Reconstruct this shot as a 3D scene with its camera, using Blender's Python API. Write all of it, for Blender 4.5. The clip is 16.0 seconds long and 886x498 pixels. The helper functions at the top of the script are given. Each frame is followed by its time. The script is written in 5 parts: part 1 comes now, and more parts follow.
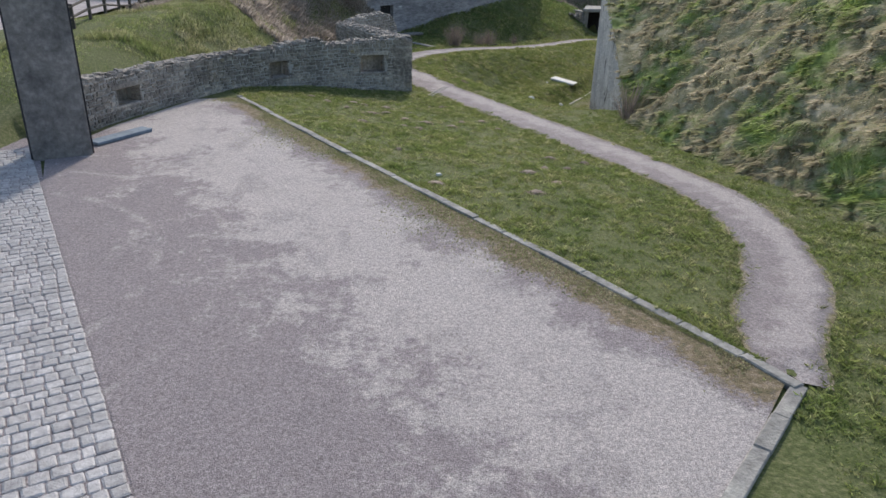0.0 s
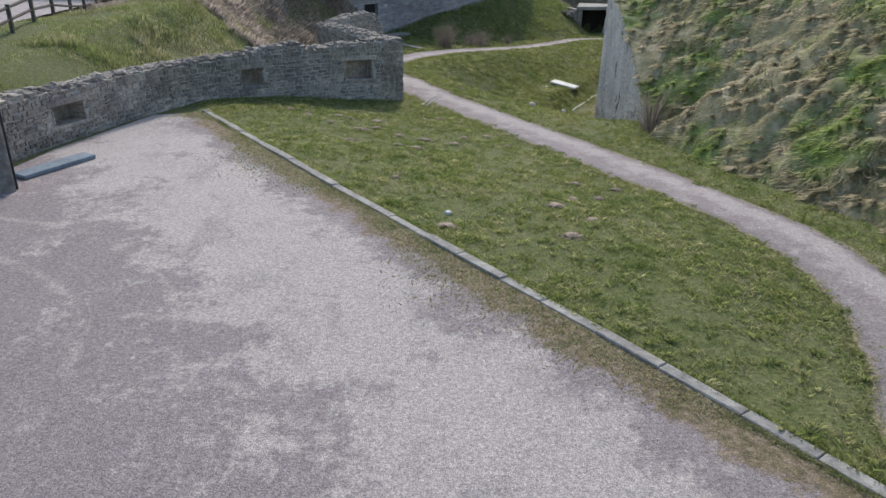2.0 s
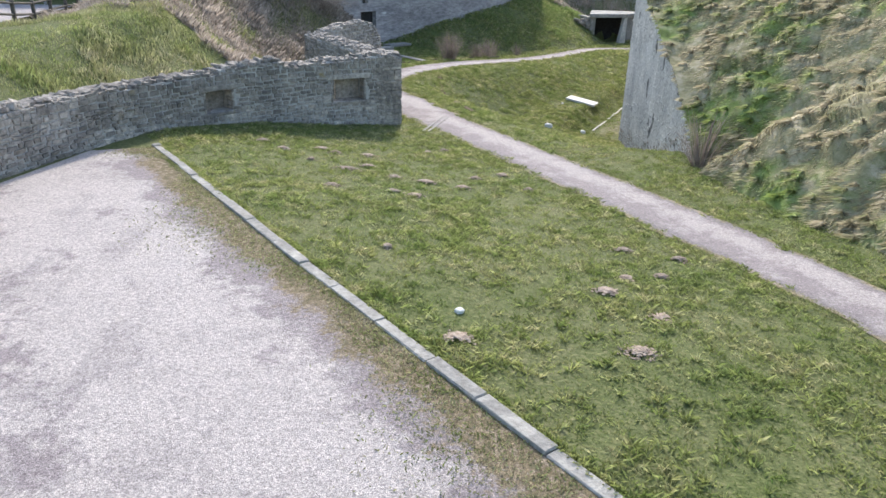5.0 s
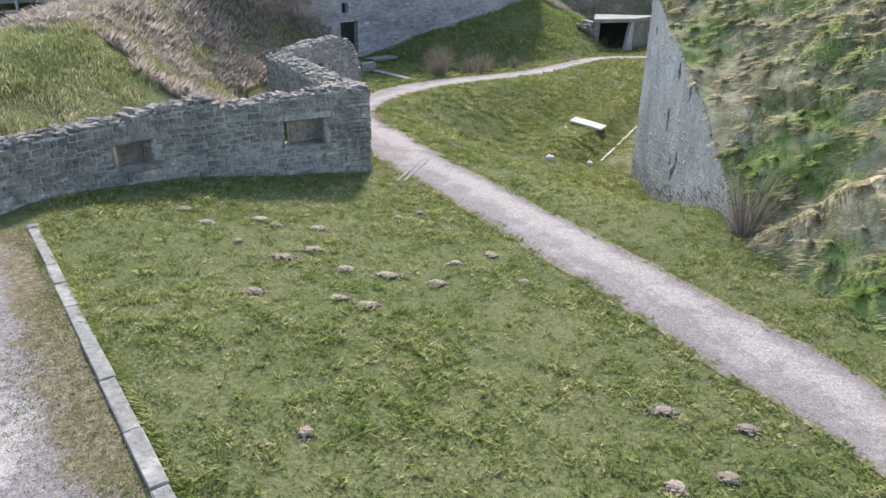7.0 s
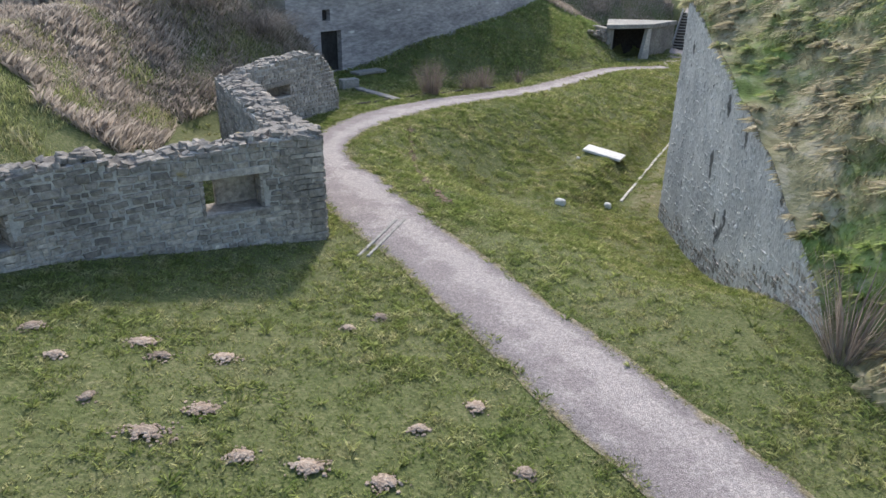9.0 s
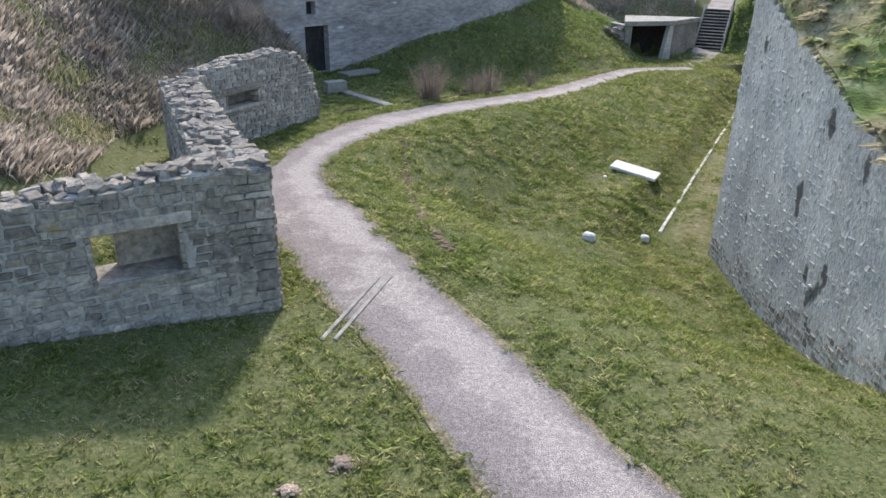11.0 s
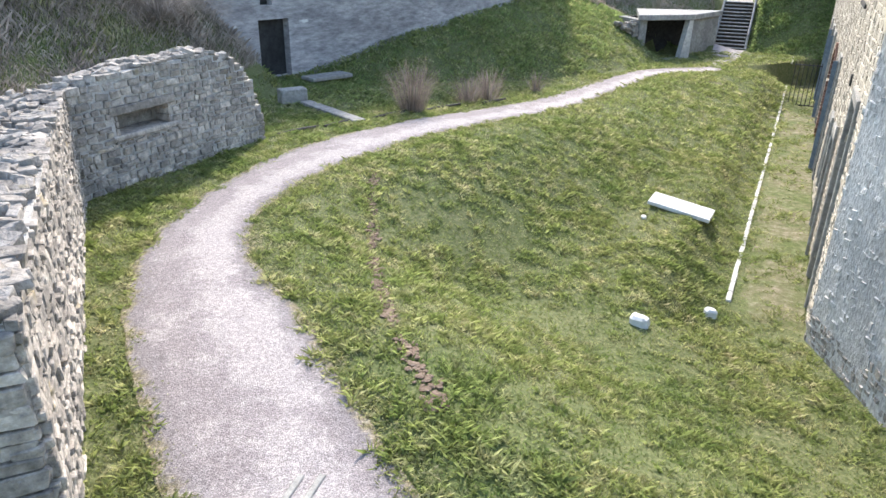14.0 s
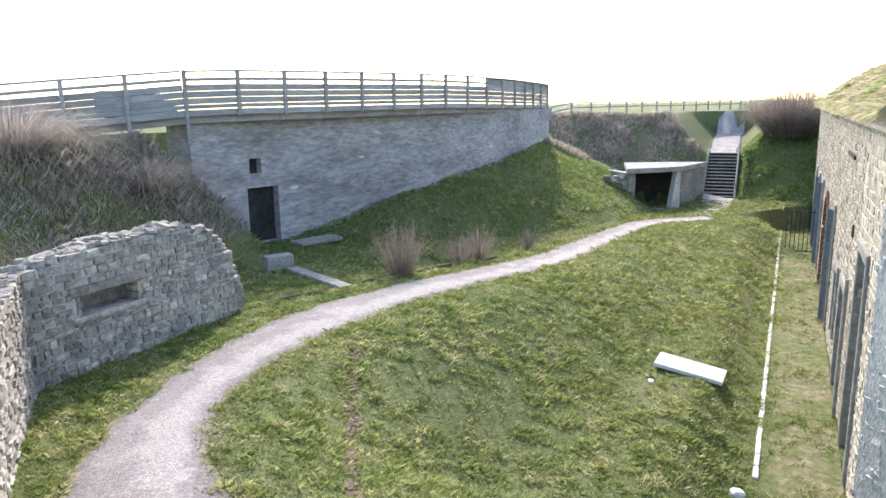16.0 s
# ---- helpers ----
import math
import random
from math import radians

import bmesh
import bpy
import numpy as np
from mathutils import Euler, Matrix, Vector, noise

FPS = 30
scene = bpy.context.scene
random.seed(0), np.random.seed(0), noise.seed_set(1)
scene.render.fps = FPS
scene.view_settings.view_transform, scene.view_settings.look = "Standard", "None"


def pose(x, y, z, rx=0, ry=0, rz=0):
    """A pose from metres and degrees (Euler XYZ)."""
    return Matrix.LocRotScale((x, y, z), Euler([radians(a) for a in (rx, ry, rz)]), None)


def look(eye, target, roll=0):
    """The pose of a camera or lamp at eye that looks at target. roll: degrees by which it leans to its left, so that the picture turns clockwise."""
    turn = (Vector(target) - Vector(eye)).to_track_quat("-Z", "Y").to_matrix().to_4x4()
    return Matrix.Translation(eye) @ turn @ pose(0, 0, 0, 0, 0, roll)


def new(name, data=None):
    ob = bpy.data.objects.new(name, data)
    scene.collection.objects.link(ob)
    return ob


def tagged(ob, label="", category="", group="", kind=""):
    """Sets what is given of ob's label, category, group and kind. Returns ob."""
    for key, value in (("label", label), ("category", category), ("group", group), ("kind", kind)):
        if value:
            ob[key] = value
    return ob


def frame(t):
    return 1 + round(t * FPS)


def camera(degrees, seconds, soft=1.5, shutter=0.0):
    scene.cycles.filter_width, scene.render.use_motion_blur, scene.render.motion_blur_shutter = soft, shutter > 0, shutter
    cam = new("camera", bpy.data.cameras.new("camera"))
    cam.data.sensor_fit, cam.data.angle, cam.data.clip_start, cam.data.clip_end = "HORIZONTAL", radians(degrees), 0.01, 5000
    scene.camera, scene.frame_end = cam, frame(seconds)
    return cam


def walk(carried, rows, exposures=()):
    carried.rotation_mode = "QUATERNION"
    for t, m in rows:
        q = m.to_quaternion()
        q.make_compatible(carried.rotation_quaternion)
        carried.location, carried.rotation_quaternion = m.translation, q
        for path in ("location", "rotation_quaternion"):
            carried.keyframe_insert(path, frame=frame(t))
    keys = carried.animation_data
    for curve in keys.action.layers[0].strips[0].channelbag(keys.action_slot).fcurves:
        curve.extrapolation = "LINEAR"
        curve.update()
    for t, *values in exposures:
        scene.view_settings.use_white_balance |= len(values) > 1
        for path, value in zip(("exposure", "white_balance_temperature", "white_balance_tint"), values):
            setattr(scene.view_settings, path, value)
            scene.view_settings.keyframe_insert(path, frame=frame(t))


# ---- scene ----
cam = camera(65.13, 16.0)
# seconds, x, y, z, yaw, pitch, roll
PATH_ROWS = [
    (0.0, -0.450, -0.413, 5.458, -1.55, -23.82, 1.77),
    (0.5, -0.594, 0.384, 5.218, -1.56, -23.88, 1.88),
    (1.0, -0.766, 1.354, 5.126, -1.93, -23.82, 1.78),
    (1.5, -0.887, 2.349, 5.119, -2.90, -23.81, 1.45),
    (2.0, -0.949, 3.241, 5.143, -3.00, -23.89, 1.53),
    (2.5, -0.988, 3.937, 5.119, -3.00, -23.83, 1.59),
    (3.0, -0.997, 4.530, 5.071, -2.90, -23.85, 1.66),
    (5.5, -0.739, 8.920, 4.847, -2.79, -23.39, 1.45),
    (6.0, -0.536, 10.151, 4.899, -2.78, -23.53, 1.27),
    (6.5, -0.300, 11.370, 4.992, -2.76, -23.55, 1.01),
    (7.0, -0.033, 12.666, 5.166, -2.65, -23.65, 0.95),
    (7.5, 0.153, 13.978, 5.333, -2.53, -23.72, 0.77),
    (8.0, 0.350, 15.347, 5.398, -2.36, -23.81, 0.76),
    (8.5, 0.569, 16.616, 5.330, -2.23, -23.77, 0.76),
    (9.0, 0.809, 17.899, 5.165, -2.08, -23.75, 0.88),
    (11.5, 0.991, 23.533, 4.323, -1.97, -23.82, 1.04),
    (12.0, 1.010, 24.620, 4.138, -2.05, -23.83, 0.94),
    (12.5, 1.041, 25.608, 3.943, -2.24, -23.82, 1.14),
    (13.0, 1.130, 26.615, 3.798, -2.22, -23.86, 1.17),
    (13.5, 1.201, 27.539, 3.711, -2.51, -23.98, 1.08),
    (14.0, 1.302, 28.388, 3.711, -2.73, -23.96, 1.03),
    (14.5, 1.413, 28.930, 3.792, -2.78, -22.02, 0.83),
    (15.0, 1.472, 29.276, 3.847, -2.57, -18.54, 0.36),
    (15.5, 1.533, 29.432, 3.830, -2.72, -15.13, -0.12),
    (16.0, 1.657, 29.500, 3.800, -2.53, -11.68, -0.95),
]
EXPOSURE = [(0.0, 0.36), (1.5, 0.36), (3.0, 0.88), (5.5, 1.18), (7.5, 1.16), (9.0, 0.88), (11.5, 1.14), (13.0, 1.53), (14.5, 1.74), (16.0, 1.64)]
walk(cam, [(t, pose(x, y, z, 90 + pitch, 0, yaw) @ pose(0, 0, 0, 0, 0, roll)) for t, x, y, z, yaw, pitch, roll in PATH_ROWS], EXPOSURE)

# ---- world and sun ----
SUN_DIR = Vector((0.06, 0.82, 0.57)).normalized()
world = bpy.data.worlds.new("sky")
scene.world = world
world.use_nodes = True
wn = world.node_tree.nodes
sky = wn.new("ShaderNodeTexSky")
sky.sky_type = "NISHITA"
sky.sun_disc = False
sky.sun_elevation = math.asin(SUN_DIR.z)
sky.sun_rotation = math.atan2(SUN_DIR.x, SUN_DIR.y)
sky.dust_density = 1.6
sky.ozone_density = 0.6
sky.air_density = 1.0
wn["Background"].inputs["Strength"].default_value = 0.15
world.node_tree.links.new(sky.outputs["Color"], wn["Background"].inputs["Color"])
sun_data = bpy.data.lights.new("sun", "SUN")
sun_data.energy, sun_data.angle, sun_data.color = 2.1, radians(4.0), (1.0, 0.93, 0.83)
sun = new("sun", sun_data)
sun.matrix_world = look(SUN_DIR * 60, (0, 0, 0))


# ---- materials ----
def ramp(nodes, links, src, stops):
    r = nodes.new("ShaderNodeValToRGB")
    links.new(src, r.inputs["Fac"])
    els = r.color_ramp.elements
    while len(els) < len(stops):
        els.new(0.5)
    for e, (p, c) in zip(els, stops):
        e.position, e.color = p, (*c, 1)
    return r.outputs["Color"]


def material(name, fine, coarse, rough=0.85, scale=(6.0, 0.6), bump=0.4, bump_scale=30.0, stretch=(1, 1, 1), vary=0.0, island=0.0, metal=0.0,
             detail=None, leaf=0.0):
    """fine, coarse: colour stops of the small grain and of the large patches, multiplied; vary: change from object to object; island: from piece to piece in one mesh."""
    m = bpy.data.materials.new(name)
    m.use_nodes = True
    nt = m.node_tree
    n, l = nt.nodes, nt.links
    bsdf = n["Principled BSDF"]
    geo = n.new("ShaderNodeNewGeometry")
    mp = n.new("ShaderNodeMapping")
    mp.inputs["Scale"].default_value = stretch
    l.new(geo.outputs["Position"], mp.inputs["Vector"])
    a = n.new("ShaderNodeTexNoise")
    a.inputs["Scale"].default_value, a.inputs["Detail"].default_value, a.inputs["Roughness"].default_value = scale[0], 8, 0.68
    b = n.new("ShaderNodeTexNoise")
    b.inputs["Scale"].default_value, b.inputs["Detail"].default_value, b.inputs["Roughness"].default_value = scale[1], 10, 0.7
    l.new(mp.outputs["Vector"], a.inputs["Vector"])
    l.new(mp.outputs["Vector"], b.inputs["Vector"])
    mix = n.new("ShaderNodeMix")
    mix.data_type, mix.blend_type = "RGBA", "MULTIPLY"
    mix.inputs["Factor"].default_value = 1.0
    l.new(ramp(n, l, a.outputs["Fac"], fine), mix.inputs["A"])
    l.new(ramp(n, l, b.outputs["Fac"], coarse), mix.inputs["B"])
    out = mix.outputs["Result"]
    for amount, source in ((vary, "object"), (island, "island")):
        if amount:
            if source == "object":
                rnd = n.new("ShaderNodeObjectInfo").outputs["Random"]
            else:
                rnd = geo.outputs["Random Per Island"]
            mr = n.new("ShaderNodeMapRange")
            mr.inputs["To Min"].default_value, mr.inputs["To Max"].default_value = 1 - amount, 1 + amount
            l.new(rnd, mr.inputs["Value"])
            hs = n.new("ShaderNodeHueSaturation")
            l.new(mr.outputs["Result"], hs.inputs["Value"])
            l.new(out, hs.inputs["Color"])
            out = hs.outputs["Color"]
    if detail:
        # a second pattern of spots: (scale, low, high, colour)
        sp = n.new("ShaderNodeTexNoise")
        sp.inputs["Scale"].default_value, sp.inputs["Detail"].default_value = detail[0], 6
        l.new(mp.outputs["Vector"], sp.inputs["Vector"])
        mk = n.new("ShaderNodeMapRange")
        mk.inputs["From Min"].default_value, mk.inputs["From Max"].default_value = detail[1], detail[2]
        l.new(sp.outputs["Fac"], mk.inputs["Value"])
        m2 = n.new("ShaderNodeMix")
        m2.data_type = "RGBA"
        m2.inputs["B"].default_value = (*detail[3], 1)
        l.new(mk.outputs["Result"], m2.inputs["Factor"])
        l.new(out, m2.inputs["A"])
        out = m2.outputs["Result"]
    l.new(out, bsdf.inputs["Base Color"])
    bsdf.inputs["Roughness"].default_value = rough
    bsdf.inputs["Metallic"].default_value = metal
    bsdf.inputs["Specular IOR Level"].default_value = 0.25
    if leaf:
        tr = n.new("ShaderNodeBsdfTranslucent")
        l.new(out, tr.inputs["Color"])
        sh = n.new("ShaderNodeMixShader")
        sh.inputs["Fac"].default_value = leaf
        l.new(bsdf.outputs["BSDF"], sh.inputs[1])
        l.new(tr.outputs["BSDF"], sh.inputs[2])
        l.new(sh.outputs["Shader"], n["Material Output"].inputs["Surface"])
    if bump:
        c = n.new("ShaderNodeTexNoise")
        c.inputs["Scale"].default_value, c.inputs["Detail"].default_value = bump_scale, 6
        l.new(mp.outputs["Vector"], c.inputs["Vector"])
        bp = n.new("ShaderNodeBump")
        bp.inputs["Strength"].default_value, bp.inputs["Distance"].default_value = bump, 0.03
        l.new(c.outputs["Fac"], bp.inputs["Height"])
        l.new(bp.outputs["Normal"], bsdf.inputs["Normal"])
    return m


W1, G1 = (1, 1, 1), (0.72, 0.72, 0.72)
M_TURF = material("turf", [(0.3, (0.07, 0.085, 0.033)), (0.5, (0.13, 0.145, 0.06)), (0.72, (0.25, 0.23, 0.13))],
                  [(0.35, (0.75, 0.85, 0.65)), (0.6, (1, 1, 1))], 0.95, (12.0, 0.5), 1.0, 18)
M_GRASS = material("grass_blades", [(0.32, (0.145, 0.20, 0.06)), (0.5, (0.285, 0.322, 0.13)), (0.68, (0.51, 0.47, 0.315))],
                   [(0.3, (0.74, 0.84, 0.68)), (0.65, (1.12, 1.06, 1.0))], 0.55, (2.6, 0.5), 0, island=0.5, leaf=0.5)
M_DRY = material("dry_grass", [(0.3, (0.20, 0.24, 0.08)), (0.5, (0.38, 0.36, 0.20)), (0.7, (0.56, 0.50, 0.37))],
                 [(0.35, (0.62, 0.78, 0.5)), (0.6, (1, 1, 1))], 0.75, (1.3, 0.4), 0, island=0.4, leaf=0.45)
M_MOUND = material("mound_turf", [(0.34, (0.16, 0.145, 0.075)), (0.5, (0.27, 0.25, 0.135)), (0.64, (0.42, 0.37, 0.26))],
                   [(0.40, (0.60, 0.88, 0.42)), (0.52, (1, 1, 1))], 0.95, (2.0, 0.42), 0.9, 14)
M_STRAW = material("straw_tussock", [(0.3, (0.29, 0.25, 0.15)), (0.5, (0.43, 0.385, 0.27)), (0.7, (0.59, 0.53, 0.42))],
                   [(0.40, (0.58, 0.84, 0.38)), (0.52, (1, 1, 1))], 0.75, (1.6, 0.42), 0, island=0.35, leaf=0.5)
M_PATH = material("path_gravel", [(0.34, (0.27, 0.245, 0.24)), (0.5, (0.42, 0.385, 0.375)), (0.66, (0.60, 0.56, 0.54))],
                  [(0.38, (0.78, 0.76, 0.77)), (0.6, (1.12, 1.1, 1.09))], 0.95, (34.0, 1.3), 0.9, 60)
M_SOIL = material("soil", [(0.3, (0.30, 0.22, 0.165)), (0.5, (0.46, 0.36, 0.285)), (0.7, (0.62, 0.52, 0.43))], [(0.4, G1), (0.6, W1)], 0.95, (14, 2), 1.0, 30, vary=0.2)
M_EARTH = material("dark_earth", [(0.3, (0.14, 0.095, 0.065)), (0.5, (0.23, 0.165, 0.12)), (0.7, (0.34, 0.26, 0.2))], [(0.4, G1), (0.6, W1)], 0.95, (14, 2), 0.8, 30)
M_STONE = material("rubble_stone", [(0.32, (0.22, 0.205, 0.19)), (0.5, (0.395, 0.36, 0.318)), (0.7, (0.59, 0.545, 0.49))],
                   [(0.38, (0.62, 0.62, 0.63)), (0.6, (1.12, 1.1, 1.08))], 0.92, (9, 1.2), 0.9, 26, vary=0.24, island=0.25,
                   detail=(2.2, 0.66, 0.8, (0.36, 0.28, 0.10)))
M_MORTAR = material("mortar", [(0.3, (0.38, 0.365, 0.345)), (0.5, (0.54, 0.52, 0.49)), (0.7, (0.68, 0.655, 0.62))], [(0.4, G1), (0.6, W1)], 0.95, (16, 1.1), 1.0, 35)
M_CHALK = material("chalk_stone", [(0.3, (0.46, 0.44, 0.41)), (0.5, (0.64, 0.62, 0.58)), (0.7, (0.78, 0.76, 0.71))],
                   [(0.35, (0.68, 0.69, 0.71)), (0.6, (1.08, 1.08, 1.06))], 0.92, (8, 0.9), 0.9, 20, vary=0.12, island=0.12)
M_PLASTER = material("lime_render", [(0.36, (0.40, 0.385, 0.365)), (0.5, (0.58, 0.56, 0.54)), (0.64, (0.76, 0.74, 0.715))],
                     [(0.38, (0.72, 0.72, 0.72)), (0.6, (1.06, 1.05, 1.03))], 0.95, (15, 0.7), 1.0, 22, stretch=(1, 1, 0.6), detail=(1.5, 0.63, 0.67, (0.12, 0.115, 0.11)))
M_TAN = material("tan_stone", [(0.3, (0.35, 0.31, 0.25)), (0.5, (0.48, 0.435, 0.365)), (0.7, (0.62, 0.575, 0.495))],
                 [(0.35, (0.78, 0.76, 0.72)), (0.6, (1.05, 1.03, 1.0))], 0.92, (7, 1.0), 0.8, 24, vary=0.16, island=0.16)
M_CONC = material("board_marked_concrete", [(0.3, (0.22, 0.21, 0.215)), (0.5, (0.385, 0.365, 0.37)), (0.7, (0.56, 0.54, 0.54))],
                  [(0.36, (0.62, 0.62, 0.63)), (0.5, (0.95, 0.95, 0.95)), (0.62, (1.15, 1.14, 1.13))], 0.9, (4.5, 0.45), 0.5, 9, stretch=(0.55, 0.55, 1.9),
                  detail=(1.6, 0.68, 0.73, (0.66, 0.65, 0.63)))
M_CONC2 = material("weathered_concrete", [(0.3, (0.22, 0.21, 0.20)), (0.5, (0.34, 0.33, 0.31)), (0.7, (0.47, 0.45, 0.42))],
                   [(0.36, (0.7, 0.7, 0.7)), (0.6, (1.08, 1.08, 1.05))], 0.9, (7, 0.9), 0.6, 25, vary=0.1)
M_SETT = material("granite_sett", [(0.3, (0.36, 0.34, 0.335)), (0.5, (0.47, 0.45, 0.44)), (0.7, (0.58, 0.56, 0.55))], [(0.4, (0.85, 0.85, 0.85)), (0.6, W1)], 0.9, (12, 1.5), 0.5, 40,
                  vary=0.12, island=0.12)
# near-black base colour standing in for the shade inside openings
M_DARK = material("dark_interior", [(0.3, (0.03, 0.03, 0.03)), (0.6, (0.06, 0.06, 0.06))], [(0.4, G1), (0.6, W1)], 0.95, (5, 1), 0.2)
M_IRON = material("dark_iron", [(0.3, (0.03, 0.03, 0.035)), (0.6, (0.07, 0.07, 0.08))], [(0.4, G1), (0.6, W1)], 0.6, (20, 2), 0.2, metal=0.4)
M_WOOD = material("grey_timber", [(0.3, (0.27, 0.255, 0.25)), (0.5, (0.42, 0.405, 0.40)), (0.7, (0.54, 0.525, 0.515))], [(0.4, (0.75, 0.75, 0.75)), (0.6, W1)], 0.85, (10, 1.2), 0.4, 30,
                  stretch=(1, 1, 5), vary=0.15)
M_PILLAR = material("stained_concrete", [(0.3, (0.13, 0.125, 0.12)), (0.5, (0.21, 0.20, 0.195)), (0.7, (0.32, 0.31, 0.30))], [(0.36, (0.65, 0.65, 0.66)), (0.6, (1.1, 1.08, 1.05))], 0.9, (5, 0.9), 0.7, 22)
M_FENCE = material("dark_timber", [(0.3, (0.06, 0.055, 0.05)), (0.6, (0.13, 0.115, 0.10))], [(0.4, G1), (0.6, W1)], 0.85, (10, 2), 0.3)
M_TWIG = material("dry_twigs", [(0.3, (0.32, 0.27, 0.225)), (0.5, (0.48, 0.415, 0.36)), (0.7, (0.62, 0.555, 0.49))], [(0.4, G1), (0.6, W1)], 0.9, (3, 0.6), 0, island=0.4, leaf=0.5)
M_BRUSH = material("brown_twigs", [(0.3, (0.20, 0.16, 0.135)), (0.5, (0.32, 0.265, 0.23)), (0.7, (0.44, 0.38, 0.335))], [(0.4, G1), (0.6, W1)], 0.9, (3, 0.6), 0, island=0.4, leaf=0.4)
M_IVY = material("ivy_leaf", [(0.3, (0.15, 0.24, 0.06)), (0.5, (0.27, 0.35, 0.125)), (0.7, (0.41, 0.45, 0.20))], [(0.4, G1), (0.6, W1)], 0.5, (3, 0.6), 0, island=0.4, leaf=0.55)
M_BRICK = material("old_brick", [(0.3, (0.18, 0.10, 0.08)), (0.5, (0.30, 0.17, 0.13)), (0.7, (0.42, 0.30, 0.25))], [(0.4, G1), (0.6, W1)], 0.9, (9, 1.4), 0.6, 30, vary=0.25)
M_WHITE = material("white_slab", [(0.3, (0.62, 0.62, 0.60)), (0.6, (0.78, 0.78, 0.76))], [(0.4, (0.9, 0.9, 0.9)), (0.6, W1)], 0.7, (8, 2), 0.2)
M_BLUE = material("blue_grey_paint", [(0.3, (0.15, 0.20, 0.26)), (0.6, (0.22, 0.28, 0.34))], [(0.4, G1), (0.6, W1)], 0.6, (10, 2), 0.1)


def gravel_material(name, base, pale, dark_patch, build):
    """Gravel in three sizes of grain; build(nodes, links, position, mix) lays wear and weeds over it."""
    m = bpy.data.materials.new(name)
    m.use_nodes = True
    n, l = m.node_tree.nodes, m.node_tree.links
    bsdf = n["Principled BSDF"]
    pos = n.new("ShaderNodeNewGeometry").outputs["Position"]

    def grain(scale, detail=5, rough=0.6, stretch=None):
        t = n.new("ShaderNodeTexNoise")
        t.inputs["Scale"].default_value, t.inputs["Detail"].default_value, t.inputs["Roughness"].default_value = scale, detail, rough
        src = pos
        if stretch:
            mp = n.new("ShaderNodeMapping")
            mp.inputs["Scale"].default_value = stretch
            l.new(pos, mp.inputs["Vector"])
            src = mp.outputs["Vector"]
        l.new(src, t.inputs["Vector"])
        return t.outputs["Fac"]

    def calc(op, *args):
        q = n.new("ShaderNodeMath")
        q.operation = op
        for k, v in enumerate(args):
            if isinstance(v, (int, float)):
                q.inputs[k].default_value = v
            else:
                l.new(v, q.inputs[k])
        return q.outputs["Value"]

    def span(v, lo, hi, a=0.0, b=1.0):
        q = n.new("ShaderNodeMapRange")
        q.interpolation_type = "SMOOTHSTEP"
        l.new(v, q.inputs["Value"])
        for k, w in (("From Min", lo), ("From Max", hi), ("To Min", a), ("To Max", b)):
            q.inputs[k].default_value = w
        return q.outputs["Result"]

    def mix(fac, a, b, mode="MIX"):
        q = n.new("ShaderNodeMix")
        q.data_type, q.blend_type = "RGBA", mode
        for key, v in (("Factor", fac), ("A", a), ("B", b)):
            if isinstance(v, (int, float)):
                q.inputs[key].default_value = v
            elif isinstance(v, tuple):
                q.inputs[key].default_value = (*v, 1)
            else:
                l.new(v, q.inputs[key])
        return q.outputs["Result"]

    speck = ramp(n, l, grain(55, 4, 0.7), [(0.34, (0.55, 0.54, 0.54)), (0.5, (0.96, 0.96, 0.96)), (0.66, (1.5, 1.48, 1.46))])
    stones = ramp(n, l, grain(17, 3, 0.75), [(0.36, (0.78, 0.77, 0.77)), (0.52, (1.0, 1.0, 1.0)), (0.66, (1.22, 1.21, 1.2))])
    speck = mix(1.0, speck, stones, "MULTIPLY")
    col = build(n, l, pos, grain, calc, span, mix, base, pale, dark_patch)
    l.new(mix(1.0, col, speck, "MULTIPLY"), bsdf.inputs["Base Color"])
    bsdf.inputs["Roughness"].default_value = 0.95
    bsdf.inputs["Specular IOR Level"].default_value = 0.2
    bp = n.new("ShaderNodeBump")
    bp.inputs["Strength"].default_value, bp.inputs["Distance"].default_value = 0.8, 0.03
    l.new(grain(48, 5, 0.7), bp.inputs["Height"])
    l.new(bp.outputs["Normal"], bsdf.inputs["Normal"])
    return m


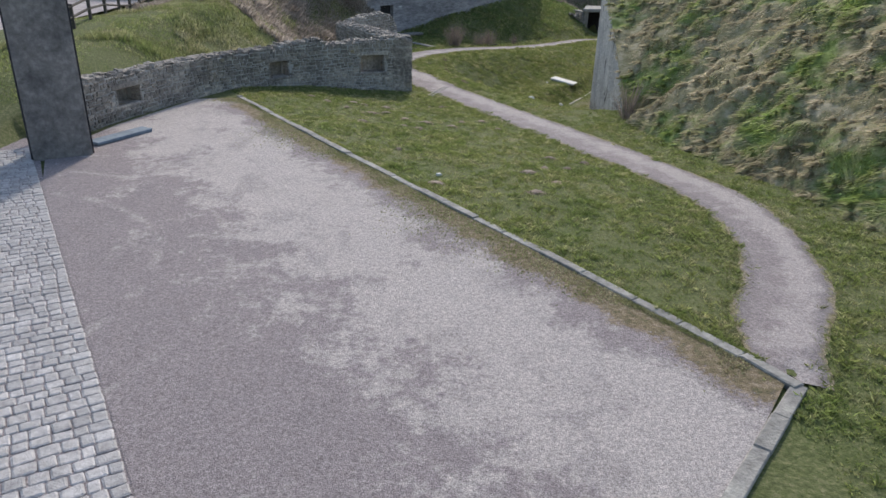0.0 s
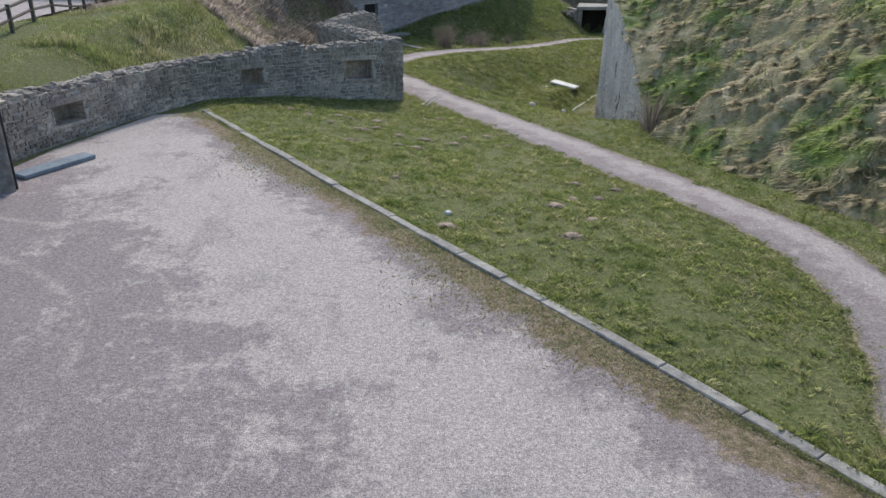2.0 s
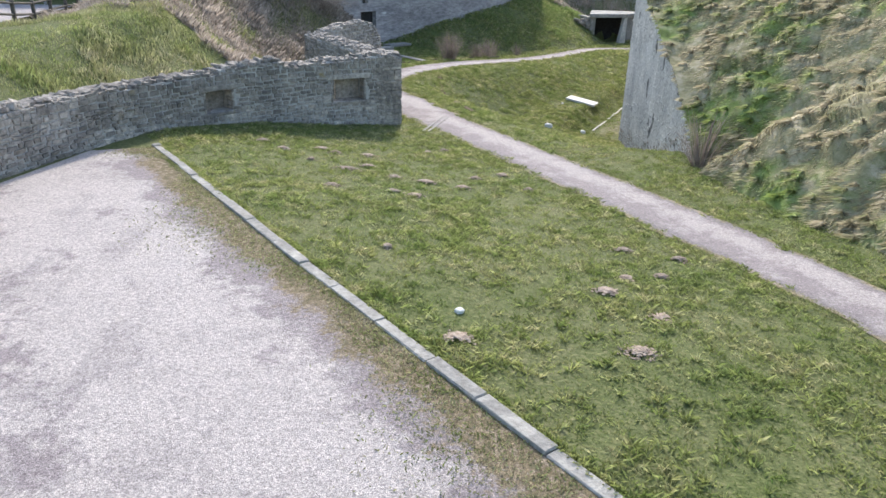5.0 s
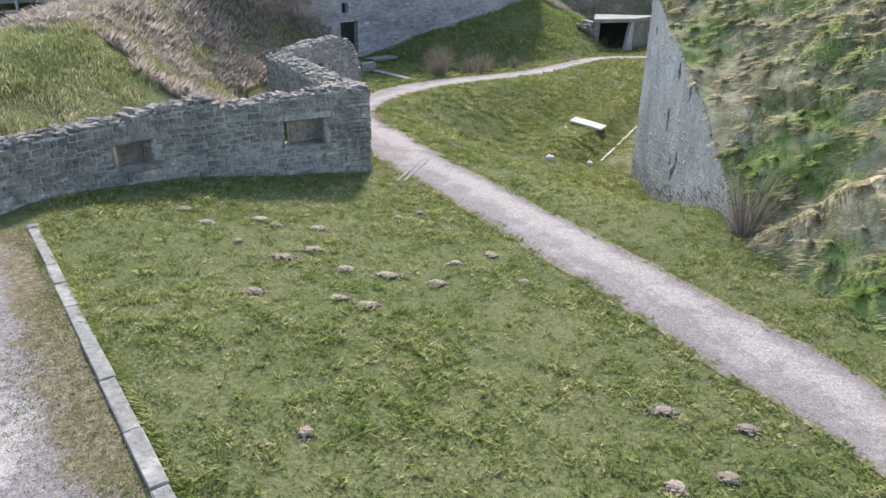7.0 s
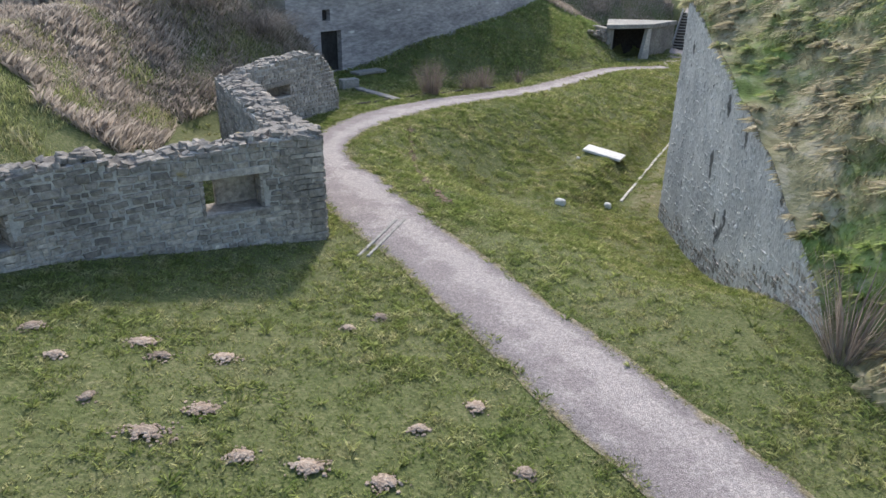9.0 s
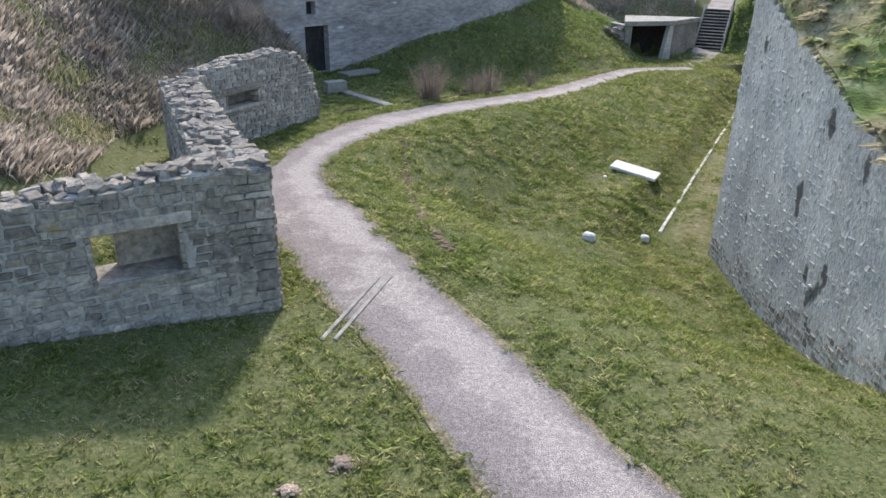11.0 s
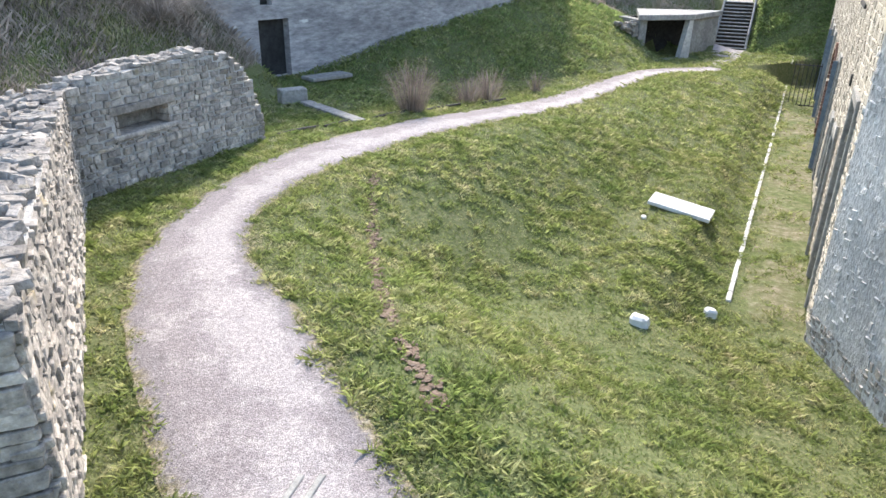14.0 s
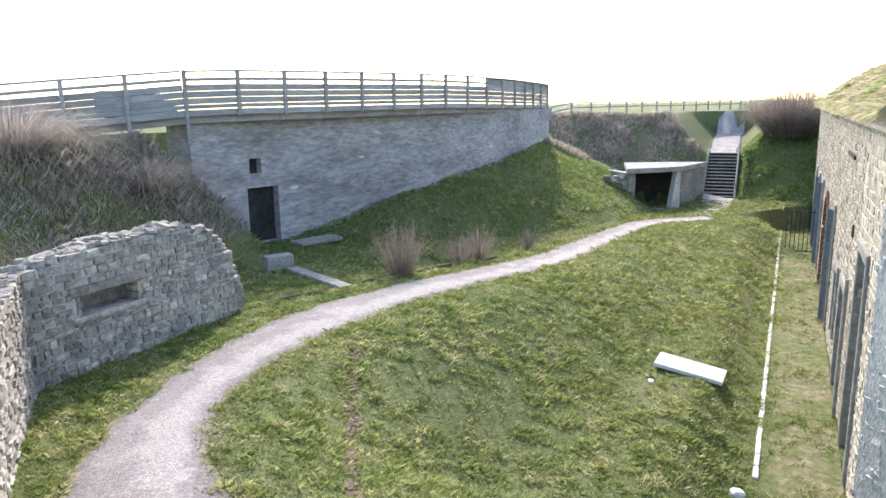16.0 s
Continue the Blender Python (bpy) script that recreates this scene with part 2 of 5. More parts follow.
def yard_wear(n, l, pos, grain, calc, span, mix, base, pale, dark_patch):
    sep = n.new("ShaderNodeSeparateXYZ")
    l.new(pos, sep.inputs["Vector"])
    x, y = sep.outputs["X"], sep.outputs["Y"]
    # distance from the kerb into the yard
    off = calc("ADD", calc("MULTIPLY", calc("SUBTRACT", 4.4, x), 0.8284), calc("MULTIPLY", calc("SUBTRACT", 8.0, y), 0.5601))
    blotch = calc("ADD", calc("MULTIPLY", grain(0.7, 9, 0.66), 0.62), calc("MULTIPLY", grain(4.5, 8, 0.7), 0.38))
    scuff = calc("MULTIPLY", span(off, 0.3, 2.0), span(off, 2.6, 7.0, 1.0, 0.0))
    dust = span(calc("ADD", blotch, calc("MULTIPLY", scuff, 0.2)), 0.56, 0.66)
    col = mix(dust, base, pale)
    col = mix(calc("MULTIPLY", span(grain(0.9, 8, 0.7, (1.0, 0.6, 1)), 0.5, 0.62), 0.35), col, dark_patch)
    # wheel marks left by a turning car
    for cx, cy, r, wide in ((-10.0, 10.0, 4.75, 0.16), (-10.2, 10.0, 6.3, 0.12)):
        d = calc("SQRT", calc("ADD", calc("POWER", calc("SUBTRACT", x, cx), 2.0), calc("POWER", calc("SUBTRACT", y, cy), 2.0)))
        line_ = span(calc("ABSOLUTE", calc("SUBTRACT", d, r)), 0.03, wide, 1.0, 0.0)
        col = mix(calc("MULTIPLY", calc("MULTIPLY", line_, 0.55), span(grain(1.1, 6, 0.7), 0.45, 0.58)), col, pale)
    # moss and weeds creeping in from the kerb
    creep = calc("ADD", calc("ADD", calc("MULTIPLY", grain(1.0, 10, 0.68), 1.5), calc("MULTIPLY", grain(14, 6, 0.7), 1.0)), span(off, 0.0, 1.9, 0.3, -0.75))
    weeds = ramp(n, l, grain(7, 7, 0.7), [(0.38, (0.11, 0.105, 0.035)), (0.5, (0.21, 0.165, 0.085)), (0.64, (0.33, 0.27, 0.19))])
    return mix(calc("MULTIPLY", span(creep, 1.04, 1.3), 0.85), col, weeds)


def path_wear(n, l, pos, grain, calc, span, mix, base, pale, dark_patch):
    at = n.new("ShaderNodeAttribute")
    at.attribute_name = "across"
    side = at.outputs["Fac"]
    tread = calc("ADD", calc("MULTIPLY", grain(1.4, 8, 0.65), 0.8), calc("MULTIPLY", grain(9, 6, 0.7), 0.3))
    worn = span(calc("ADD", tread, calc("MULTIPLY", span(calc("ABSOLUTE", calc("ADD", side, -0.3)), 0.0, 0.7, 1.0, 0.0), 0.16)), 0.52, 0.72)
    col = mix(worn, base, pale)
    loose = span(calc("ADD", calc("ABSOLUTE", side), calc("MULTIPLY", grain(2.0, 8, 0.7), 0.9)), 1.0, 1.3)
    col = mix(calc("MULTIPLY", loose, 0.75), col, dark_patch)
    rim = span(calc("ADD", calc("ABSOLUTE", side), calc("MULTIPLY", grain(3.5, 8, 0.7), 0.7)), 1.16, 1.34)
    soil = ramp(n, l, grain(9, 6, 0.7), [(0.36, (0.16, 0.145, 0.07)), (0.5, (0.28, 0.24, 0.15)), (0.66, (0.42, 0.37, 0.29))])
    return mix(rim, col, soil)


M_GRAVEL = gravel_material("gravel", (0.32, 0.284, 0.288), (0.495, 0.457, 0.44), (0.27, 0.243, 0.248), yard_wear)
M_TREAD = gravel_material("path_gravel_worn", (0.315, 0.28, 0.28), (0.45, 0.41, 0.40), (0.245, 0.223, 0.226), path_wear)


# ---- helpers ----
def link_mesh(name, verts, faces, mat, parent=None, smooth=False, label=""):
    me = bpy.data.meshes.new(name)
    verts = np.asarray(verts, float)
    faces = np.asarray(faces, int)
    k = faces.shape[1]
    me.vertices.add(len(verts))
    me.vertices.foreach_set("co", verts.ravel())
    me.loops.add(faces.size)
    me.loops.foreach_set("vertex_index", faces.ravel())
    me.polygons.add(len(faces))
    me.polygons.foreach_set("loop_start", np.arange(0, faces.size, k))
    me.polygons.foreach_set("use_smooth", np.full(len(faces), bool(smooth)))
    me.update(calc_edges=True)
    me.materials.append(mat)
    ob = new(name, me)
    ob.parent = parent
    if label:
        ob["label"] = label
    return ob


def part(name, bm, mat, parent=None, label="", smooth=False):
    me = bpy.data.meshes.new(name)
    bmesh.ops.recalc_face_normals(bm, faces=bm.faces)
    bm.to_mesh(me)
    bm.free()
    if smooth:
        for p in me.polygons:
            p.use_smooth = True
    me.materials.append(mat)
    ob = new(name, me)
    ob.parent = parent
    if label:
        ob["label"] = label
    return ob


def add_box(bm, m, sx, sy, sz, bevel=0.0, wobble=0.0):
    """A box of that size centred on the pose m."""
    r = bmesh.ops.create_cube(bm, size=1.0, matrix=m @ Matrix.Diagonal((sx, sy, sz, 1)))
    if bevel:
        es = list({e for v in r["verts"] for e in v.link_edges})
        vs = bmesh.ops.bevel(bm, geom=es, offset=bevel, segments=1, affect="EDGES", profile=0.5)["verts"]
    else:
        vs = r["verts"]
    if wobble:
        for v in vs:
            v.co += Vector((random.uniform(-1, 1), random.uniform(-1, 1), random.uniform(-1, 1))) * wobble
    return vs


def box_part(name, m, sx, sy, sz, mat, parent=None, bevel=0.01, wobble=0.0, label=""):
    bm = bmesh.new()
    add_box(bm, m, sx, sy, sz, bevel, wobble)
    return part(name, bm, mat, parent, label)


def tube(bm, pts, radius, sides=6):
    """A round bar along points."""
    rings = []
    for i, p in enumerate(pts):
        p = Vector(p)
        d = (Vector(pts[min(i + 1, len(pts) - 1)]) - Vector(pts[max(i - 1, 0)])).normalized()
        q = d.to_track_quat("Z", "Y").to_matrix()
        r = radius[i] if isinstance(radius, (list, tuple)) else radius
        rings.append([bm.verts.new(p + q @ Vector((math.cos(a) * r, math.sin(a) * r, 0))) for a in [2 * math.pi * k / sides for k in range(sides)]])
    for a, b in zip(rings, rings[1:]):
        for k in range(sides):
            bm.faces.new((a[k], a[(k + 1) % sides], b[(k + 1) % sides], b[k]))
    bm.faces.new(rings[0][::-1])
    bm.faces.new(rings[-1])


def smoothstep(a, b, x):
    t = np.clip((x - a) / (b - a), 0, 1)
    return t * t * (3 - 2 * t)


def spline(pts, n=10):
    """A smooth curve through points of any dimension."""
    p = np.array(pts, float)
    p = np.vstack([2 * p[0] - p[1], p, 2 * p[-1] - p[-2]])
    out = []
    for i in range(1, len(p) - 2):
        for k in range(n):
            t = k / n
            out.append(0.5 * (2 * p[i] + (p[i + 1] - p[i - 1]) * t + (2 * p[i - 1] - 5 * p[i] + 4 * p[i + 1] - p[i + 2]) * t ** 2
                              + (3 * p[i] - p[i - 1] - 3 * p[i + 1] + p[i + 2]) * t ** 3))
    out.append(p[-2])
    return np.array(out)


def value_noise(x, y, scale, seed=0):
    """Smooth noise from -1 to 1 on arrays."""
    g = np.random.RandomState(seed).uniform(-1, 1, (64, 64))
    u, v = np.asarray(x) / scale, np.asarray(y) / scale
    i, j = np.floor(u).astype(int), np.floor(v).astype(int)
    a, b = u - i, v - j
    a, b = a * a * (3 - 2 * a), b * b * (3 - 2 * b)
    i0, i1, j0, j1 = i % 64, (i + 1) % 64, j % 64, (j + 1) % 64
    return (g[i0, j0] * (1 - a) + g[i1, j0] * a) * (1 - b) + (g[i0, j1] * (1 - a) + g[i1, j1] * a) * b


def polyline_side(x, y, line):
    """Distance to a polyline (positive to its right) and the parameter along it."""
    x, y = np.asarray(x, float), np.asarray(y, float)
    best, side, par = np.full(x.shape, 1e9), np.zeros(x.shape), np.zeros(x.shape)
    for i in range(len(line) - 1):
        ax, ay = line[i][:2]
        bx, by = line[i + 1][:2]
        dx, dy = bx - ax, by - ay
        t = np.clip(((x - ax) * dx + (y - ay) * dy) / (dx * dx + dy * dy), 0, 1)
        px, py = x - ax - t * dx, y - ay - t * dy
        d = np.hypot(px, py)
        s = np.sign(px * dy - py * dx)
        m = d < best - 1e-9
        best, side, par = np.where(m, d, best), np.where(m, s, side), np.where(m, i + t, par)
    return best * np.where(side == 0, 1, side), par


# ---- the lie of the land ----
# path centre: x, y, z, width
PATH_LINE = spline([(4.75, 7.75, -0.04, 1.0), (5.3, 9.2, -0.14, 1.5), (6.6, 11.8, -0.25, 1.65), (7.2, 15.3, -0.35, 1.7), (6.5, 18.6, -0.5, 1.8), (5.4, 21.8, -0.7, 1.9),
                    (4.3, 24.6, -0.8, 1.9), (2.8, 28.0, -0.93, 1.9), (0.9, 32.0, -1.0, 2.0), (-0.85, 35.5, -0.98, 2.2), (-2.25, 38.9, -0.93, 1.7),
                    (-1.9, 42.0, -0.95, 1.5), (-0.5, 45.0, -1.0, 1.8), (2.2, 48.4, -1.15, 1.7), (6.0, 52.5, -1.5, 1.6), (9.5, 58.0, -1.9, 1.6),
                    (13.0, 62.6, -2.05, 1.5), (16.8, 64.6, -2.2, 1.4)], 4)
KERB_A, KERB_B = (4.4, 8.0), (-7.5, 25.6)
FACADE_A, FACADE_DIR = np.array((8.9, 39.7)), np.array((0.486, 0.874))
FACADE_LEN = 33.0
BANK_LINE = [(-12.5, 10.0), (-12.0, 19.5), (-9.6, 27.5), (-6.8, 32.0), (-5.9, 36.0), (-6.6, 41.0), (-4.9, 46.5), (-3.7, 50.0), (-3.3, 53.0), (-4.2, 54.6)]
BLOCK_LINE = spline([(-5.6, 53.0), (-3.9, 54.9), (-0.6, 58.0), (3.2, 62.0), (7.0, 67.0), (10.4, 73.5)], 6)
BLOCK_BASE = np.array([(0, -1.05), (8, -1.05), (10, -0.7), (14, 0.0), (20, 0.7), (30, 1.7)])
REAR_LINE = [(6.0, 72.0), (10.4, 69.6), (13.8, 69.4), (14.6, 71.4), (17.6, 71.8), (19.6, 71.2), (22.0, 71.0), (23.6, 69.6), (26.5, 66.0), (30.0, 66.0)]

STAIR = (21.15, 72.6, -2.3)


def floor_level(y):
    return np.interp(y, [22, 27, 28.5, 32, 34, 36, 39.6, 46, 70], [-0.45, -0.6, -0.8, -1.6, -2.05, -2.35, -2.6, -2.55, -2.8])


def ground_height(x, y):
    x, y = np.asarray(x, float), np.asarray(y, float)
    s, par = polyline_side(x, y, PATH_LINE)
    i = np.clip(par.astype(int), 0, len(PATH_LINE) - 2)
    t = par - i
    zp = PATH_LINE[i, 2] * (1 - t) + PATH_LINE[i + 1, 2] * t
    half = PATH_LINE[i, 3] / 2
    # the sunken lawn
    fa = (x - FACADE_A[0]) * 0.874 - (y - FACADE_A[1]) * 0.486
    wa = (x - 7.45) - (y - 26.6) * 0.11
    near = np.where(y > 39.7, smoothstep(-3.0, -1.7, fa), smoothstep(-4.0, -0.3, wa) * smoothstep(28.5, 34, y))
    fl = floor_level(y) - 0.65 * near
    right = zp + (np.minimum(fl, zp) - zp) * smoothstep(0.4, 5.2, s - half)
    # the grass between kerb and path
    kx, ky = KERB_A[0] - KERB_B[0], KERB_A[1] - KERB_B[1]
    kl = math.hypot(kx, ky)
    k = -((x - KERB_B[0]) * ky - (y - KERB_B[1]) * kx) / kl * 1.0
    tt = np.clip(k, 0, None) / (np.clip(k, 0, None) + np.abs(s) + 1e-6)
    left = np.where(k > 0, zp * smoothstep(0.0, 1.0, tt) ** 0.8, 0.0)
    left = np.where(y > 33, zp, left)
    left = left * (1 - smoothstep(31, 34, y)) + zp * smoothstep(31, 34, y)
    h = np.where(s > 0, right, left)
    h = np.where((s > 0) & (y < 8.5), np.minimum(-0.12, h), h)
    h = np.where((k <= 0) & (y < 27), -0.03, h)
    # bank on the landward side
    b, _ = polyline_side(x, y, BANK_LINE)
    up = np.clip(-b, 0, None)
    base = np.interp(y, [17.5, 20.5, 27, 33, 36], [0.0, 0.7, 0.6, -0.6, -0.95])
    crest = np.interp(y, [17.5, 22, 26, 34, 42, 48, 60], [0.0, 1.2, 1.6, 2.3, 2.75, 2.95, 3.0])
    crest = crest + (np.minimum(crest, 1.45) - crest) * smoothstep(6.0, 11.0, up) * (1 - smoothstep(46, 52, y))
    bank = np.minimum(base + up * np.interp(y, [20, 28, 36], [0.35, 0.5, 0.72]) * np.interp(y, [46, 50], [1.0, 1.6]), crest)
    h = np.where((y > 17.5) & (b < 0), np.maximum(h, bank), h)
    # bank in front of the blockhouse
    w, wp = polyline_side(x, y, BLOCK_LINE)
    hb = np.interp(wp, BLOCK_BASE[:, 0], BLOCK_BASE[:, 1])
    h = np.where(w > 0, np.maximum(h, hb - 0.52 * w), h)
    h = np.where((w < 0) & (w > -3.5) & (y > 53), np.minimum(h, hb), h)
    # rear bank
    r, _ = polyline_side(x, y, REAR_LINE)
    up = np.clip(-r, 0, None)
    rb = np.minimum(np.minimum(-2.4 + up * 0.66, h + up * 1.3), 3.0)
    across = np.abs((x - STAIR[0]) * 0.891 - (y - STAIR[1]) * 0.454)
    along = (x - STAIR[0]) * 0.454 + (y - STAIR[1]) * 0.891
    cut = np.minimum(-2.45 + np.clip(along, 0, None) * 0.633, 0.25 + np.clip(along - 4.3, 0, None) * 0.12) + np.clip(across - 1.1, 0, None) * np.where(along > 3.5, 0.9, 2.5)
    rb = np.where(along > -1.0, np.minimum(rb, cut), rb)
    # hollow that holds the bunker
    hx, hy = (x - 17.2) * 0.97 + (y - 71.0) * 0.24, (y - 71.0) * 0.97 - (x - 17.2) * 0.24
    rb = np.where((np.abs(hx) < 2.6) & (np.abs(hy) < 1.5), np.minimum(rb, -0.35 + np.clip(hy, -1.5, None) * 0.2), rb)
    h = np.where((r < 0) & (x > 8.0) & (y > 64), np.maximum(h, rb), h)
    # floor inside the bunker
    lx, ly = (x - 16.0) * 0.97 + (y - 69.5) * 0.242, (y - 69.5) * 0.97 - (x - 16.0) * 0.242
    h = np.where((np.abs(lx) < 1.6) & (ly > -1.3) & (ly < 2.3), np.minimum(h, -2.42), h)
    h = np.where((y > 85) | (x < -40), 3.0, h)
    return h + 0.03 * value_noise(x, y, 1.3, 3) * smoothstep(0.0, 1.5, np.abs(s) - half) * (k > 0.3)


def axis(lo, hi, step, far):
    a = list(np.arange(lo, hi + step / 2, step))
    g = step
    while a[0] > -far:
        g *= 1.6
        a.insert(0, a[0] - g)
    g = step
    while a[-1] < far:
        g *= 1.6
        a.append(a[-1] + g)
    return np.array(a)


gx, gy = axis(-26, 34, 0.35, 2500), axis(-4, 88, 0.35, 2500)
GX, GY = np.meshgrid(gx, gy, indexing="ij")
GZ = ground_height(GX.ravel(), GY.ravel())
nx, ny = len(gx), len(gy)
ii, jj = np.meshgrid(np.arange(nx - 1), np.arange(ny - 1), indexing="ij")
a = (ii * ny + jj).ravel()
ground = link_mesh("ground", np.column_stack([GX.ravel(), GY.ravel(), GZ]), np.column_stack([a, a + ny, a + ny + 1, a + 1]), M_TURF, smooth=True)
tagged(ground, "rough green turf over uneven ground, with banks and a sunken lawn", "ground", kind="structure")

# gravel path, draped
pv, pf = [], []
cols = 9
dense = spline([tuple(p) for p in PATH_LINE], 4)
dt = np.gradient(dense[:, :2], axis=0)
dt /= np.linalg.norm(dt, axis=1)[:, None]
for i, (p, d) in enumerate(zip(dense, dt)):
    wob = [0.12 * float(noise.noise((i * 0.11, q, 0.5))) + 0.06 * float(noise.noise((i * 0.5, q, 4.5))) for q in (0.0, 7.0)]
    for c in range(cols):
        f = c / (cols - 1) * 2 - 1
        off = f * (p[3] / 2 + wob[0 if f < 0 else 1])
        pv.append((p[0] + d[1] * off, p[1] - d[0] * off, 0))
    if i:
        o = (i - 1) * cols
        pf += [(o + c, o + c + 1, o + cols + c + 1, o + cols + c) for c in range(cols - 1)]
pv = np.array(pv)
edge = np.abs(np.tile(np.linspace(-1, 1, cols), len(dense)))
pv[:, 2] = ground_height(pv[:, 0], pv[:, 1]) + 0.045 - 0.03 * edge ** 3
path = link_mesh("path", pv, pf, M_TREAD, smooth=True)
across = path.data.attributes.new("across", "FLOAT", "POINT")
across.data.foreach_set("value", np.tile(np.linspace(-1, 1, cols), len(dense)))
tagged(path, "winding pale grey gravel footpath with soft grassy edges", "path", kind="structure")

# gravel yard
ka, kb = Vector((*KERB_A, 0)), Vector((*KERB_B, 0))
yard_poly = [(4.6, 7.6), (-7.45, 25.4), (-8.9, 25.0), (-10.1, 21.0), (-10.6, 17.6), (-9.41, 15.1), (-3.46, 5.27), (0.0, -0.5), (0.75, 2.4), (2.85, 5.3)]
bm = bmesh.new()
bm.faces.new([bm.verts.new((x, y, 0.012)) for x, y in yard_poly])
yard = part("yard", bm, M_GRAVEL)
tagged(yard, "broad yard of worn pinkish grey gravel with pale scuffed patches", "yard", kind="structure")


# ---- stones ----
def unit_stone(seed, mat, rough=0.09, bevel=0.07, name="stone"):
    """An irregular block about one unit in size."""
    rnd = random.Random(seed)
    bm = bmesh.new()
    r = bmesh.ops.create_cube(bm, size=1.0)
    for v in bm.verts:
        v.co += Vector((rnd.uniform(-rough, rough), rnd.uniform(-rough, rough), rnd.uniform(-rough, rough)))
    bmesh.ops.bevel(bm, geom=list(bm.edges), offset=bevel, segments=1, affect="EDGES", profile=0.6)
    for v in bm.verts:
        v.co += Vector((rnd.uniform(-1, 1), rnd.uniform(-1, 1), rnd.uniform(-1, 1))) * rough * 0.3
    bmesh.ops.recalc_face_normals(bm, faces=bm.faces)
    bmesh.ops.triangulate(bm, faces=list(bm.faces))
    me = bpy.data.meshes.new(name)
    bm.to_mesh(me)
    bm.free()
    me.materials.append(mat)
    vs = np.array([v.co for v in me.vertices])
    fs = np.array([tuple(p.vertices) for p in me.polygons])
    return me, vs, fs


RUBBLE = [unit_stone(k, M_STONE) for k in range(10)]
CHALK = [unit_stone(40 + k, M_CHALK, 0.10, 0.08) for k in range(8)]
TAN = [unit_stone(60 + k, M_TAN, 0.06, 0.06) for k in range(8)]
SETTS = [unit_stone(80 + k, M_SETT, 0.05, 0.11, "sett") for k in range(8)]


def lay(pieces, kit, parent, joined_label, limit=300, name="stone"):
    """pieces: poses (scaled). The first ones become objects of their own, the rest one joined part."""
    for m in pieces[:limit]:
        me = random.choice(kit)[0]
        ob = new(name, me)
        ob.parent = parent
        ob.matrix_basis = m
    rest = pieces[limit:]
    if rest:
        vs, fs, n = [], [], 0
        for m in rest:
            _, v, f = random.choice(kit)
            a = np.array(m)
            vs.append(v @ a[:3, :3].T + a[:3, 3])
            fs.append(f + n)
            n += len(v)
        ob = link_mesh({"stone": "rubble", "clod": "soil", "sett": "setts_beyond"}[name], np.vstack(vs), np.vstack(fs), kit[0][0].materials[0], parent, label=joined_label)
        ob["kind"] = "stuff"


class Run:
    """A wall's front line on plan, by the metre."""

    def __init__(self, pts, flip=False):
        self.flip = flip
        self.p = np.array(pts, float)
        seg = np.hypot(*np.diff(self.p, axis=0).T)
        self.s = np.concatenate([[0], np.cumsum(seg)])
        self.length = self.s[-1]

    def at(self, s):
        x, y = np.interp(s, self.s, self.p[:, 0]), np.interp(s, self.s, self.p[:, 1])
        i = int(np.clip(np.searchsorted(self.s, s) - 1, 0, len(self.p) - 2))
        d = self.p[i + 1] - self.p[i]
        d /= np.linalg.norm(d)
        return np.array((x, y)), (-d if self.flip else d)


def wall_core(run, thick, base, top, windows, mat, parent, step=0.3, name="core", recess=0.03):
    cuts = sorted(set([0.0, run.length] + [w for q in windows for w in q[:2]] + list(np.arange(step, run.length, step))))
    cuts = [c for i, c in enumerate(cuts) if i == 0 or c - cuts[i - 1] > 1e-4]
    vs, fs = [], []
    for s0, s1 in zip(cuts, cuts[1:]):
        mid = (s0 + s1) / 2
        spans = [[base(mid) - 0.5, top(mid) - 0.05]]
        for w0, w1, z0, z1 in windows:
            if w0 < mid < w1:
                spans = [q for a_, b_ in spans for q in ((a_, min(b_, z0)), (max(a_, z1), b_)) if q[1] > q[0]]
        for z0, z1 in spans:
            if z1 <= z0:
                continue
            o = len(vs)
            for s in (s0, s1):
                p = run.at(s)[0]
                d = run.at(max(s - 0.03, 0))[1] + run.at(min(s + 0.03, run.length))[1]
                d = d / np.linalg.norm(d)
                nrm = np.array((d[1], -d[0]))
                f, b = p - nrm * recess, p - nrm * (thick - recess)
                for q in (f, b):
                    for z in (z0, z1):
                        vs.append((q[0], q[1], z))
            fs += [(o, o + 4, o + 5, o + 1), (o + 2, o + 3, o + 7, o + 6), (o + 1, o + 5, o + 7, o + 3), (o, o + 2, o + 6, o + 4), (o, o + 1, o + 3, o + 2),
                   (o + 4, o + 6, o + 7, o + 5)]
    key, back_to = np.unique(np.round(np.array(vs), 4), axis=0, return_inverse=True)
    return link_mesh(name, key, back_to.reshape(-1)[np.array(fs)], mat, parent)


def stone_pose(p, d, z, out, w, dep, h, tilt=0.0, lean=0.0):
    ang = math.atan2(d[1], d[0])
    nrm = np.array((d[1], -d[0]))
    q = p + nrm * out
    return Matrix.Translation((q[0], q[1], z)) @ Matrix.Rotation(ang, 4, "Z") @ Matrix.Rotation(lean, 4, "X") @ Matrix.Rotation(tilt, 4, "Y") @ Matrix.Diagonal((w, dep, h, 1))


